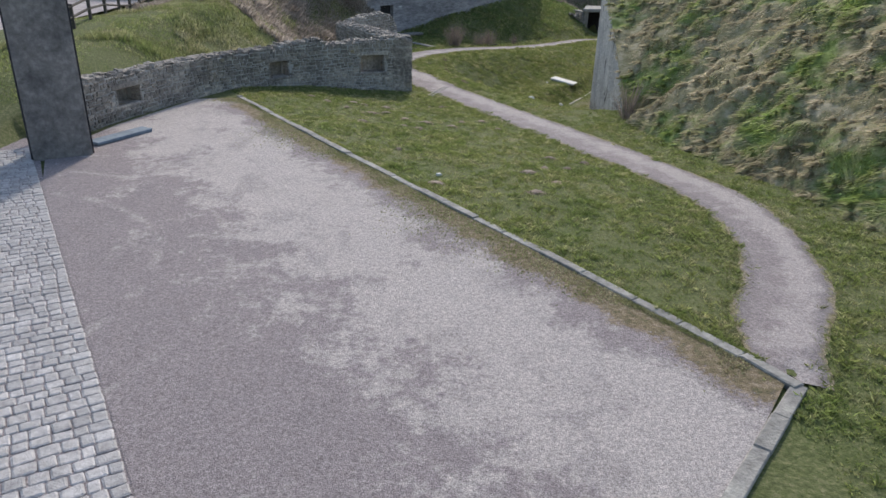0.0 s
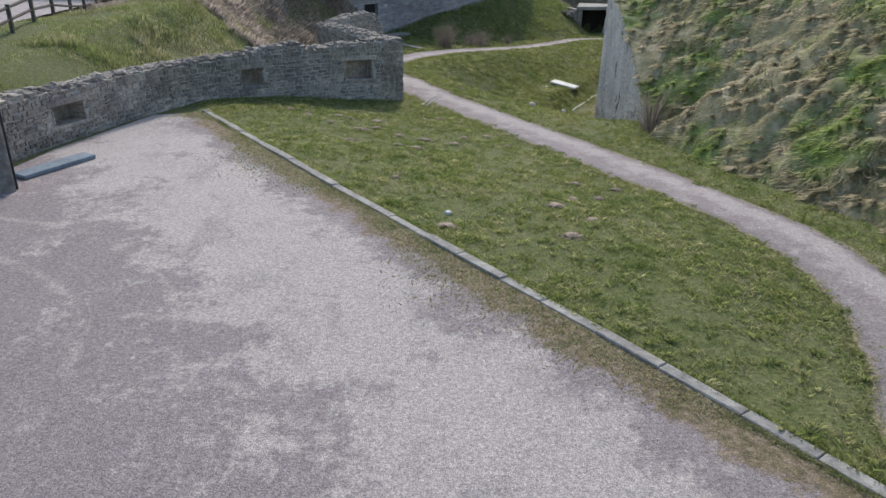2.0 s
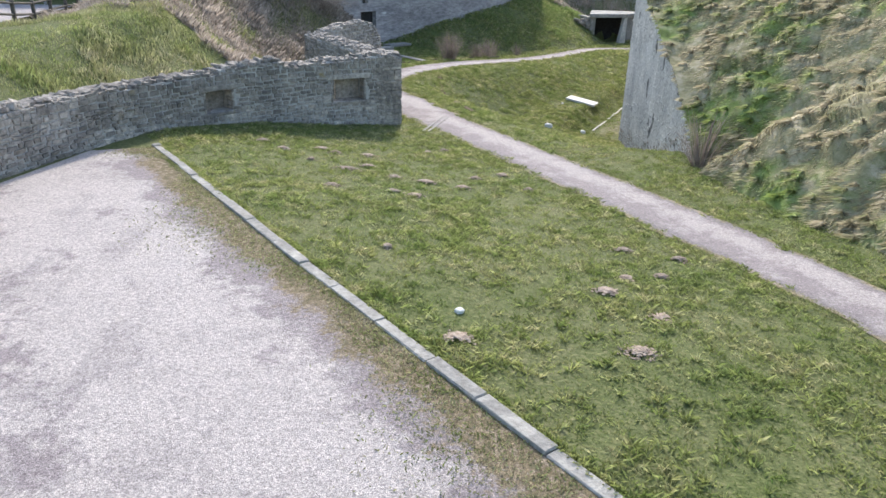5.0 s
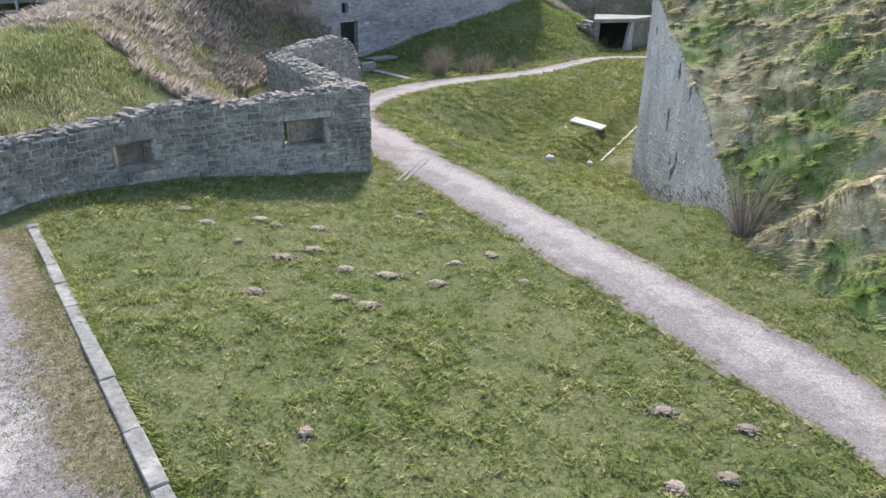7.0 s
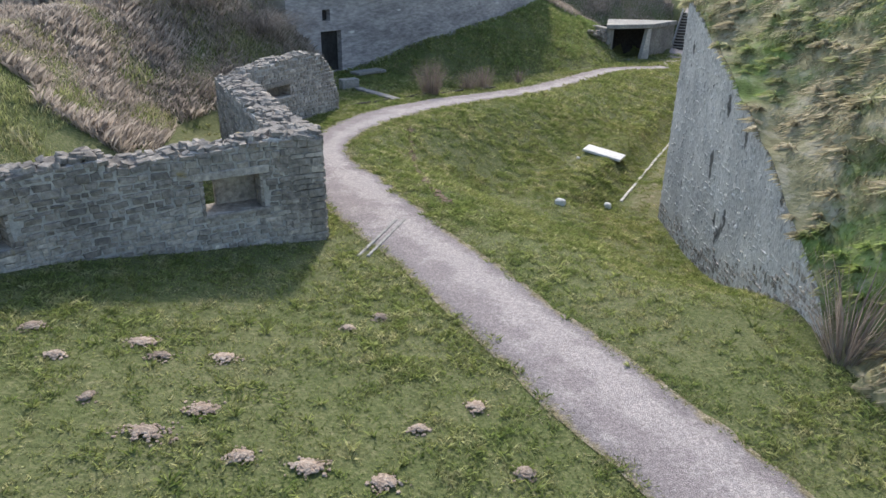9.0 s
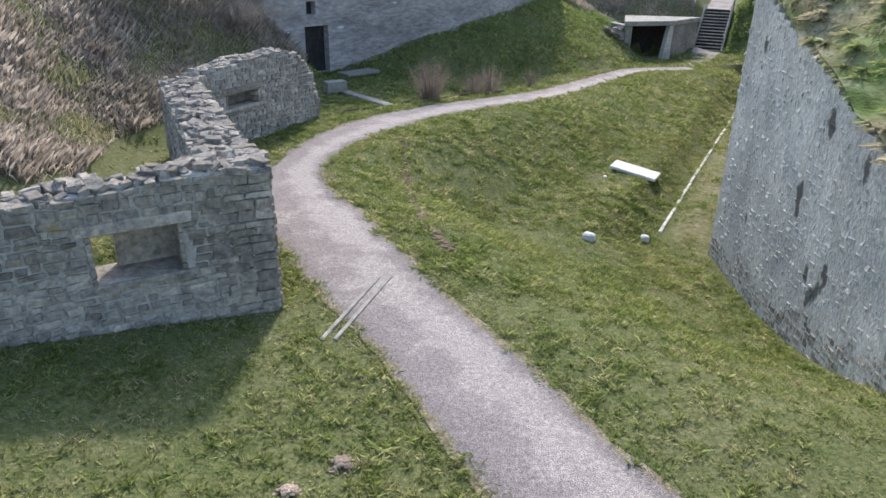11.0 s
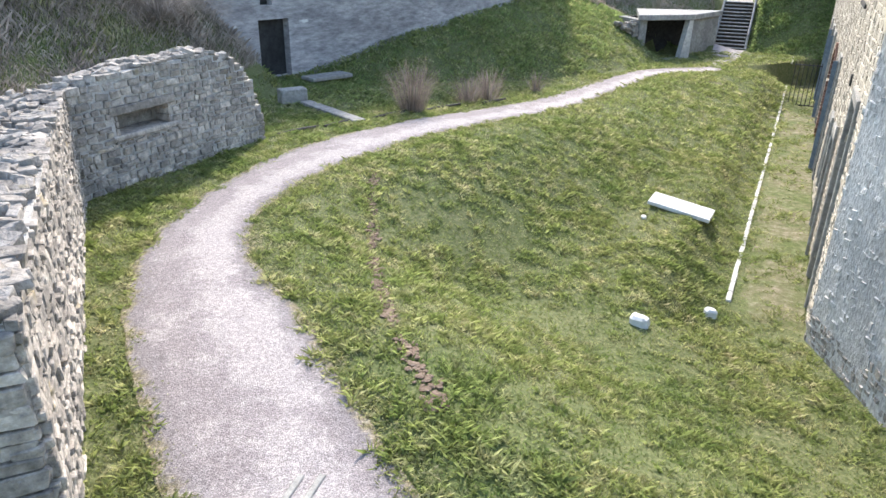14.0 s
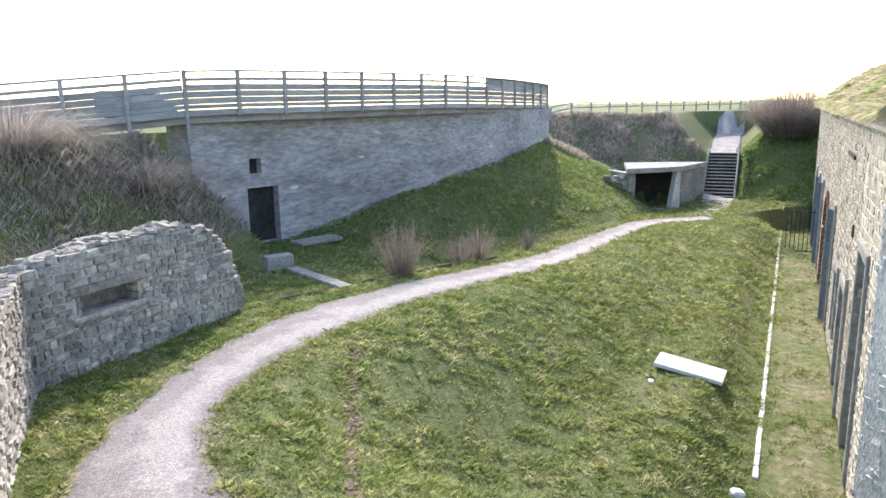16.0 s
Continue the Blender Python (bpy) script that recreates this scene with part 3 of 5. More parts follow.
def rubble_face(run, base, top, windows, rnd, side=0.0, back=False, course=(0.1, 0.2), width=(0.13, 0.4), relief=(-0.022, 0.008)):
    """Stones of a face in uneven courses; back: the face on the other side, side metres behind."""
    out = []
    zmin = min(base(s) for s in np.linspace(0, run.length, 20)) - 0.1
    zmax = max(top(s) for s in np.linspace(0, run.length, 40))
    z = zmin
    while z < zmax:
        h = rnd.uniform(*course)
        s = rnd.uniform(-0.1, 0.1)
        while s < run.length:
            w = rnd.uniform(*width)
            hh = h
            mid = min(s + w / 2, run.length)
            if s + w > run.length:
                w = max(0.12, run.length - s)
            zc = z + h / 2
            if base(mid) - 0.15 < zc < top(mid) - 0.02 and not any(a - w * 0.3 < mid < b + w * 0.3 and c - h * 0.35 < zc < e + h * 0.35 for a, b, c, e in windows):
                p, d = run.at(mid)
                proud = rnd.uniform(*relief)
                m = stone_pose(p, d, zc + 0.07 * float(noise.noise((mid * 0.9, zc * 0.5, 3.3))) + rnd.uniform(-0.02, 0.02), (proud - 0.085) if not back else -(side + proud - 0.085), (w - 0.025) * rnd.uniform(0.82, 1.0), 0.2, (hh - 0.022) * rnd.uniform(0.8, 1.1), rnd.uniform(-0.1, 0.1),
                               rnd.uniform(-0.04, 0.04))
                out.append((mid, m))
            s += w
        z += h
    return out


def cap_stones(run, thick, top, rnd, size=(0.1, 0.27), rows=5):
    out = []
    s = 0.0
    while s < run.length:
        for r in range(rows):
            if rnd.random() < 0.1:
                continue
            ss = min(max(s + rnd.uniform(-0.1, 0.1), 0), run.length)
            p, d = run.at(ss)
            w, dp, h = rnd.uniform(*size), rnd.uniform(*size), rnd.uniform(0.06, 0.15)
            o = -(0.1 + (thick - 0.2) * (r + 0.5 + rnd.uniform(-0.25, 0.25)) / rows)
            m = stone_pose(p, d, top(ss) - 0.03 + rnd.uniform(-0.02, 0.05), o, w, dp, h, rnd.uniform(-0.3, 0.3), rnd.uniform(-0.3, 0.3)) @ Matrix.Rotation(rnd.uniform(-1.6, 1.6), 4, "Z")
            out.append((ss, m))
        s += rnd.uniform(0.12, 0.22)
    return out


def ruined_wall(label, pts, thick, base, top, windows, seed, near_from=0.0, rows=5, back=True, width=(0.12, 0.38), course=(0.08, 0.175)):
    rnd = random.Random(seed)
    run = Run(pts)
    thing = new("ruined_wall")
    wall_core(run, thick, base, top, windows, M_MORTAR, thing)
    front = rubble_face(run, base, top, windows, rnd, width=width, course=course)
    cap = cap_stones(run, thick, top, rnd, rows=rows)
    near = [m for s, m in front if s >= near_from]
    far = [m for s, m in front if s < near_from]
    if back:
        far += [m for s, m in rubble_face(run, base, top, windows, rnd, thick, True)]
    # quoins of the two ends
    for s in (0.0, run.length):
        p, d = run.at(s)
        nrm = np.array((d[1], -d[0]))
        e = d if s > 0 else -d
        z = base(s) - 0.05
        while z < top(s) - 0.1:
            h = rnd.uniform(0.1, 0.19)
            o = 0.0
            while o < thick - 0.08:
                w = rnd.uniform(0.22, 0.42)
                w = min(w, thick - o)
                q = p - nrm * (o + w / 2) + e * rnd.uniform(-0.03, 0.0)
                far.append(stone_pose(q, -nrm, z + h / 2, 0, w - 0.02, 0.16, h - 0.02, rnd.uniform(-0.04, 0.04)))
                o += w
            z += h
    # lintel and sill of each embrasure
    for w0, w1, z0, z1 in windows:
        p, d = run.at((w0 + w1) / 2)
        nrm = np.array((d[1], -d[0]))
        ang = math.atan2(d[1], d[0])
        for nm, zz, hh in (("lintel", z1 + 0.09, 0.18), ("sill", z0 - 0.05, 0.1)):
            q = p - nrm * (thick / 2 - 0.02)
            box_part(nm, Matrix.Translation((q[0], q[1], zz)) @ Matrix.Rotation(ang, 4, "Z"), w1 - w0 + 0.3, thick + 0.02, hh, M_STONE, thing, 0.02, 0.008)
        # masonry narrowing the loophole behind
        p, d = run.at((w0 + 0.38 + w1) / 2)
        nrm = np.array((d[1], -d[0]))
        q = p - nrm * (thick - 0.09)
        box_part("cheek", Matrix.Translation((q[0], q[1], (z0 + z1) / 2)) @ Matrix.Rotation(math.atan2(d[1], d[0]), 4, "Z"), w1 - w0 - 0.38, 0.14, z1 - z0 + 0.02, M_STONE, thing, 0.01)
        # stones lining the two sides
        for e in (w0 + 0.02, w1 - 0.02):
            p, d = run.at(e)
            nrm = np.array((d[1], -d[0]))
            z = z0
            while z < z1 - 0.03:
                h = min(rnd.uniform(0.09, 0.17), z1 - z)
                q = p - nrm * (0.2 + rnd.uniform(-0.01, 0.01))
                box_part("reveal_stone", Matrix.Translation((q[0], q[1], z + h / 2)) @ Matrix.Rotation(math.atan2(d[1], d[0]), 4, "Z"), 0.07, 0.4, h - 0.012, M_STONE, thing, 0.012, 0.006)
                z += h
    lay(near + [m for s, m in cap if s >= near_from], RUBBLE, thing, "", 300)
    lay(far + [m for s, m in cap if s < near_from], RUBBLE, thing, "", 0)
    tagged(thing, label, "wall", "ruined redan walls")
    return thing


WALL_A = [(-10.75, 19.5), (-9.85, 22.8), (-8.35, 26.6), (-6.3, 29.3), (-3.7, 31.1), (-1.3, 32.4)]
WALL_B = [(-1.3, 32.4), (-3.1, 36.7), (-4.9, 41.05)]
WALL_C = [(-4.9, 41.05), (-3.7, 43.4), (-2.45, 45.75)]


def smooth_plan(pts):
    return [tuple(p) for p in spline(pts, 5)]


def ragged(level, amp, seed):
    return lambda s: level(s) + amp * float(noise.noise((s * 1.3, seed, 0.3))) + 0.6 * amp * float(noise.noise((s * 4.1, seed, 2.3)))


run_a = Run(smooth_plan(WALL_A))
ruined_wall("long curved ruined rubble stone wall with loopholes and a broken top", smooth_plan(WALL_A), 0.75,
            lambda s: float(np.interp(s, [0, 8, 11, 14, 17], [0.0, -0.1, -0.4, -0.7, -0.95])),
            ragged(lambda s: float(np.interp(s, [0, 8, 10.6, 10.65, 12.6, 12.65, 14, 16], [1.4, 1.3, 1.31, 1.4, 1.5, 1.28, 1.36, 1.45])), 0.06, 1.0),
            [(2.1, 3.3, 0.42, 0.95), (9.9, 10.9, 0.15, 0.78), (14.25, 15.5, 0.02, 0.76)], 5, 6.0)
ruined_wall("ruined rubble stone wall with a wide broken top, turning back from the corner", WALL_B, 0.95,
            lambda s: -0.95, ragged(lambda s: float(np.interp(s, [0, 4, 9.4], [1.45, 1.35, 1.15])), 0.08, 4.0), [], 6, 0.0, 6)
ruined_wall("ruined rubble stone wall with one loophole and a crumbling end", WALL_C, 0.7,
            lambda s: -0.95, ragged(lambda s: float(np.interp(s, [0, 1.2, 2.2, 3.8, 4.6, 5.0, 5.3], [1.15, 1.3, 1.4, 1.35, 1.05, 0.55, -0.3])), 0.06, 8.0),
            [(1.0, 2.4, 0.1, 0.5)], 7, 0.0)

# ---- gate pillar ----
pillar = new("gate_pillar")
bm = bmesh.new()
add_box(bm, pose(-10.2, 17.75, 2.2, 0, 0, 28), 1.4, 0.85, 4.6, 0.04)
part("shaft", bm, M_PILLAR, pillar)
box_part("iron_strap", pose(-10.2, 17.75, 2.2, 0, 0, 28) @ pose(0.72, -0.2, 0), 0.05, 0.12, 4.6, M_IRON, pillar, 0.005)
box_part("iron_strap", pose(-10.2, 17.75, 2.2, 0, 0, 28) @ pose(-0.72, -0.25, 0), 0.05, 0.14, 4.6, M_IRON, pillar, 0.005)
tagged(pillar, "tall square weathered concrete gate pillar", "pillar")

# ---- bastion wall and mound ----
bastion = new("bastion_wall")
BAST = Run([(7.45, 26.6), (8.9, 39.7)], True)
btop = lambda s: float(np.interp(s, [0, 1.0, 1.7, 3.5, 5.0, 7.2, 11.7, 13.2], [-1.0, -0.8, 0.0, 0.66, 1.32, 2.04, 3.38, 3.75]))
bbase = lambda s: float(np.interp(s, [0, 1.5, 5.2, 7.5, 9.6, 13.2], [-0.7, -0.85, -2.1, -2.9, -3.3, -3.45]))
wall_core(BAST, 1.2, bbase, lambda s: btop(s) if s > 1.2 else bbase(s) - 0.4, [], M_PLASTER, bastion, 0.4, "core", 0.0)
rb = random.Random(11)
band = lambda s: bbase(s) + 0.85 + 0.5 * float(noise.noise((s * 0.9, 0, 7)))
bst = rubble_face(BAST, bbase, lambda s: btop(s) if s > 1.3 else -3.0, [], rb, relief=(-0.022, 0.004), course=(0.08, 0.17), width=(0.09, 0.26))
bst = [(s, m) for s, m in bst if m.translation.z < band(s) or rb.random() < 0.6]
RENDERED = [unit_stone(90 + k, M_PLASTER, 0.10, 0.08) for k in range(8)]
bst.sort(key=lambda q: q[0])
lay([m for s, m in bst if m.translation.z < band(s)], RUBBLE, bastion, "bare grey rubble at the foot", 200)
lay([m for s, m in bst if m.translation.z >= band(s)], RENDERED, bastion, "", 100)
tagged(bastion, "pale grey chalk rubble bastion wall running into a grassy slope", "wall")

EDGE = Run([(13.5, -6.0), (11.6, 5.0), (9.7, 14.0), (8.3, 20.0), (7.3, 26.4), (8.9, 39.72), tuple(FACADE_A + FACADE_DIR * FACADE_LEN)])
FOOT = [(13.5, -6.0), (11.6, 5.0), (9.7, 14.0), (7.2, 27.0), (5.5, 32.0), (1.0, 40.0)]


def mound_height(x, y):
    d, _ = polyline_side(x, y, FOOT)
    c = np.clip(d, 0, None)
    slope = -0.6 + 0.78 * c
    return 5.4 - np.log1p(np.exp((5.4 - slope) * 1.2)) / 1.2


mu = np.concatenate([np.arange(0, EDGE.length, 0.22), [EDGE.length]])
mv = np.concatenate([np.arange(0, 9, 0.22), np.arange(9, 40, 1.2)])
MX, MY, MZ = [], [], []
for s in mu:
    p, _ = EDGE.at(s)
    x, y = p[0] + mv * 0.97 - 0.02, p[1] - mv * 0.24
    z = mound_height(x, y)
    if s < EDGE.s[4]:
        x[0] -= 0.25
        z[0] = float(ground_height(x[0], y[0])) - 0.3
    amp = 0.22 * smoothstep(0.2, 1.4, mv) + 0.02
    # combed tussocks: ripples across the slope
    lump = np.abs(value_noise(x + 0.4 * y, y - 0.5 * x, 0.95, 5)) + 0.5 * np.abs(value_noise(x * 0.8, y * 1.3, 0.42, 6))
    z = z + amp * (1.5 * lump - 0.55 + 0.5 * value_noise(x, y, 2.4, 9))
    on_wall = max(0.0, min(1.0, (s - EDGE.s[4]) / 1.0))
    floor_z = btop(s - EDGE.s[4]) + 0.02 if EDGE.s[4] < s < EDGE.s[5] else 3.72
    if s >= EDGE.s[4]:
        k = np.exp(-mv / 1.5)
        z = z * (1 - k) + (floor_z + 0.12 * value_noise(x, y, 0.6, 8)) * k
        z = np.maximum(z, floor_z) if s > EDGE.s[5] else z
    MX.append(x)
    MY.append(y)
    MZ.append(z)
MX, MY, MZ = np.array(MX), np.array(MY), np.array(MZ)
MZ[:, -1] = 2.5
n1, n2 = MX.shape
ii, jj = np.meshgrid(np.arange(n1 - 1), np.arange(n2 - 1), indexing="ij")
a = (ii * n2 + jj).ravel()
mound = link_mesh("earth_mound", np.column_stack([MX.ravel(), MY.ravel(), MZ.ravel()]), np.column_stack([a, a + n2, a + n2 + 1, a + 1]), M_MOUND, smooth=True)
tagged(mound, "steep earth rampart covered in matted green and straw-coloured tussock grass", "mound", kind="structure")

# ---- barrack facade ----
facade = new("barrack_facade")
FAC = Run([tuple(FACADE_A), tuple(FACADE_A + FACADE_DIR * FACADE_LEN)], True)
F_MAIN = [(1.5, 3.0, -3.3, 0.9), (5.3, 6.6, -3.3, -0.6), (8.1, 8.9, -2.4, -0.75), (11.4, 12.3, -3.3, 0.45), (20.6, 21.6, -3.3, 0.3), (24.6, 25.5, -3.3, 0.2), (28.4, 29.3, -3.3, 0.2)]
ARCH_C, ARCH_R, ARCH_Z = 16.6, 1.3, -1.0
cuts_ = np.linspace(ARCH_C - ARCH_R, ARCH_C + ARCH_R, 15)
F_ARCH = [(u, v, -3.4, ARCH_Z + math.sqrt(max(0.0, ARCH_R ** 2 - ((u + v) / 2 - ARCH_C) ** 2))) for u, v in zip(cuts_, cuts_[1:])]
F_WIN = F_MAIN + F_ARCH
wall_core(FAC, 1.0, lambda s: -3.4, lambda s: 3.7, F_WIN, M_TAN, facade, 0.5, "core", 0.04)
rf = random.Random(21)
fst = rubble_face(FAC, lambda s: -3.4, lambda s: 3.55, F_WIN, rf, relief=(-0.044, -0.03), course=(0.14, 0.24), width=(0.2, 0.45))
lay([m for s, m in sorted(fst, key=lambda q: q[0])], TAN, facade, "", 300)


def on_facade(s, z, out=0.0):
    p, d = FAC.at(s)
    nrm = np.array((d[1], -d[0]))
    q = p + nrm * out
    return Matrix.Translation((q[0], q[1], z)) @ Matrix.Rotation(math.atan2(d[1], d[0]), 4, "Z")


for w0, w1, z0, z1 in F_MAIN:
    mid_ = (w0 + w1) / 2
    # near-black sheet across the opening, painted for the darkness inside
    box_part("dark_infill", on_facade(mid_, (z0 + z1) / 2, -0.5), w1 - w0, 0.06, z1 - z0, M_DARK, facade, 0.005)
    for s in (w0 - 0.07, w1 + 0.07):
        box_part("jamb", on_facade(s, (z0 + z1) / 2, -0.1), 0.16, 0.28, z1 - z0 + 0.2, M_CONC2, facade, 0.02)
    box_part("lintel", on_facade(mid_, z1 + 0.12, -0.1), w1 - w0 + 0.3, 0.29, 0.22, M_CONC2, facade, 0.02)
# the arch is closed the same way, its inner shade put into colour
box_part("dark_infill", on_facade(ARCH_C, -1.5, -0.85), 2.7, 0.06, 3.9, M_DARK, facade, 0.005)
for s in (ARCH_C - ARCH_R - 0.1, ARCH_C + ARCH_R + 0.1):
    for k in range(21):
        box_part("brick", on_facade(s, -3.34 + 0.11 * k, -0.35), 0.22 if k % 2 else 0.17, 0.8, 0.098, M_BRICK, facade, 0.008)
for k in range(27):
    a_ = math.pi * (k + 0.5) / 27
    box_part("brick", on_facade(ARCH_C - math.cos(a_) * (ARCH_R + 0.1), ARCH_Z + math.sin(a_) * (ARCH_R + 0.1), -0.35) @ Matrix.Rotation(-(math.pi / 2 - a_), 4, "Y"), 0.14, 0.8, 0.21, M_BRICK, facade, 0.008)
# painted leaves standing open
for s, z0, z1 in ((12.42, -3.3, 0.4), (21.7, -3.3, 0.25), (25.6, -3.3, 0.15)):
    box_part("open_leaf", on_facade(s, (z0 + z1) / 2, 0.07), 0.05, 0.2, z1 - z0, M_BLUE, facade, 0.01, label="blue-grey painted leaf standing open")
# window bars in the tall opening, a round vent and a long slot
for z in (-1.9, -0.6):
    box_part("bar", on_facade(2.25, z, -0.42), 1.5, 0.06, 0.08, M_BLUE, facade, 0.01, label="blue-grey painted bar")
# vent and slot: near-black pieces on the face, coloured as shaded holes
bm = bmesh.new()
bmesh.ops.create_cone(bm, cap_ends=True, segments=14, radius1=0.14, radius2=0.14, depth=0.05, matrix=on_facade(5.0, 0.95, 0.0) @ Matrix.Rotation(math.pi / 2, 4, "X"))
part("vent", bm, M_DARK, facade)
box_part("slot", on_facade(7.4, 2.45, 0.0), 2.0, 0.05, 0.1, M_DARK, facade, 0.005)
bm = bmesh.new()
tube(bm, [on_facade(4.35, -3.3, 0.06).translation, on_facade(4.35, 0.0, 0.06).translation], 0.04, 8)
part("drainpipe", bm, M_CONC2, facade)
p, d = FAC.at(FAC.length / 2)
nrm = np.array((d[1], -d[0]))
q = p - nrm * 0.3
box_part("cornice", Matrix.Translation((q[0], q[1], 3.3)) @ Matrix.Rotation(math.atan2(d[1], d[0]), 4, "Z"), FAC.length, 0.72, 0.09, M_TAN, facade, 0.02)
tagged(facade, "long tan stone barrack front with narrow doorways and turf above", "building")

# ---- blockhouse ----
blockhouse = new("blockhouse")
BLK = Run([tuple(p) for p in BLOCK_LINE])
blk_base = lambda s: -1.4
B_WIN = [(2.1, 3.4, -1.05, 1.0), (2.25, 2.75, 1.5, 2.05)]
wall_core(BLK, 1.4, blk_base, lambda s: 3.75, B_WIN, M_CONC, blockhouse, 0.5, "wall", 0.0)
p, d = BLK.at(2.75)
nrm = np.array((d[1], -d[0]))
ang = math.atan2(d[1], d[0])
q = p - nrm * 0.4
# near-black panel in the doorway, its colour standing for the unlit inside
box_part("door", Matrix.Translation((q[0], q[1], -0.02)) @ Matrix.Rotation(ang, 4, "Z"), 1.4, 0.06, 2.1, M_DARK, blockhouse, 0.005)
q2, _ = BLK.at(2.5)
q2 = q2 - nrm * 0.35
# added near-black panel that paints the small window's inner shade
box_part("shutter", Matrix.Translation((q2[0], q2[1], 1.75)) @ Matrix.Rotation(ang, 4, "Z"), 0.5, 0.05, 0.55, M_DARK, blockhouse, 0.005)
tagged(blockhouse, "large board-marked grey concrete blockhouse with a dark doorway and small window", "building")

# ---- small bunker at the foot of the rear bank ----
bunker = new("bunker_entrance")
mb = pose(16.0, 69.5, -2.4, 0, 0, 14)
box_part("wall", mb @ pose(-1.62, 1.2, 1.1), 0.5, 2.4, 2.2, M_CONC2, bunker, 0.03)
box_part("side_wall", pose(18.75, 71.35, -1.3, 0, 0, 46), 3.9, 0.35, 2.2, M_CONC2, bunker, 0.03)
# unseen back wall, coloured near-black so the opening reads as deep shade
box_part("back_wall", mb @ pose(0.75, 2.4, 1.1), 4.6, 0.2, 2.2, M_DARK, bunker, 0.01)
bm = bmesh.new()
low, high = [[bm.verts.new((x, y, z)) for x, y in ((14.0, 68.75), (17.55, 69.6), (20.35, 72.5), (15.2, 73.2))] for z in (-0.22, 0.08)]
bm.faces.new(low[::-1])
bm.faces.new(high)
for k in range(4):
    bm.faces.new((low[k], low[(k + 1) % 4], high[(k + 1) % 4], high[k]))
bmesh.ops.bevel(bm, geom=list(bm.edges), offset=0.03, segments=1, affect="EDGES")
part("roof", bm, M_CONC2, bunker)
bm = bmesh.new()
foot_, head_ = [[bm.verts.new(mb @ Vector((x, y, z))) for x, y in ((a0, -0.15), (1.55, -0.15), (1.55, 0.3), (a0, 0.3))] for z, a0 in ((-0.1, 0.95), (2.18, 1.3))]
bm.faces.new(foot_[::-1])
bm.faces.new(head_)
for k in range(4):
    bm.faces.new((foot_[k], foot_[(k + 1) % 4], head_[(k + 1) % 4], head_[k]))
part("sloping_buttress", bm, M_CHALK, bunker, "pale concrete buttress leaning on the opening")
box_part("step", mb @ pose(-0.4, -0.7, 0.05), 2.0, 0.8, 0.12, M_CONC2, bunker, 0.02)
rw_ = random.Random(77)
for k in range(60):
    m_ = mb @ pose(rw_.uniform(-2.9, -1.75), 0.35 + rw_.uniform(-0.1, 0.5), rw_.uniform(0.0, 2.1), rw_.uniform(-9, 9), rw_.uniform(-9, 9), rw_.uniform(-15, 15)) @ Matrix.Diagonal((rw_.uniform(0.3, 0.55), 0.4, rw_.uniform(0.14, 0.26), 1))
    ob = new("stone", RUBBLE[k % 10][0])
    ob.parent = bunker
    ob.matrix_basis = m_
tagged(bunker, "low concrete bunker entrance with a flat roof set into the bank", "bunker")

# ---- steps up the rear bank ----
stairs = new("outdoor_steps")
ms = pose(*STAIR, 0, 0, -27)
for k in range(14):
    box_part("tread", ms @ pose(0, 0.3 * k, 0.19 * k + 0.16), 1.75, 0.34, 0.06, M_CONC2, stairs, 0.01)
    box_part("riser", ms @ pose(0, 0.3 * k + 0.11, 0.19 * k + 0.05), 1.75, 0.06, 0.17, M_FENCE, stairs, 0.005)
for e, mat_ in ((-0.95, M_CONC2), (0.97, M_WOOD)):
    box_part("string", ms @ pose(e, 2.1, 1.35, 32.3, 0, 0), 0.12, 5.2, 0.5, mat_, stairs, 0.01)
bm = bmesh.new()
tube(bm, [ms @ Vector((1.0, -0.1, 1.0)), ms @ Vector((1.0, 4.2, 3.7))], 0.05)
part("handrail", bm, M_WOOD, stairs)
for k in range(4):
    box_part("post", ms @ pose(1.0, 1.4 * k, 0.5 + 0.88 * k), 0.09, 0.09, 1.2, M_WOOD, stairs, 0.01)
tagged(stairs, "straight flight of concrete steps with a timber handrail", "stairs")

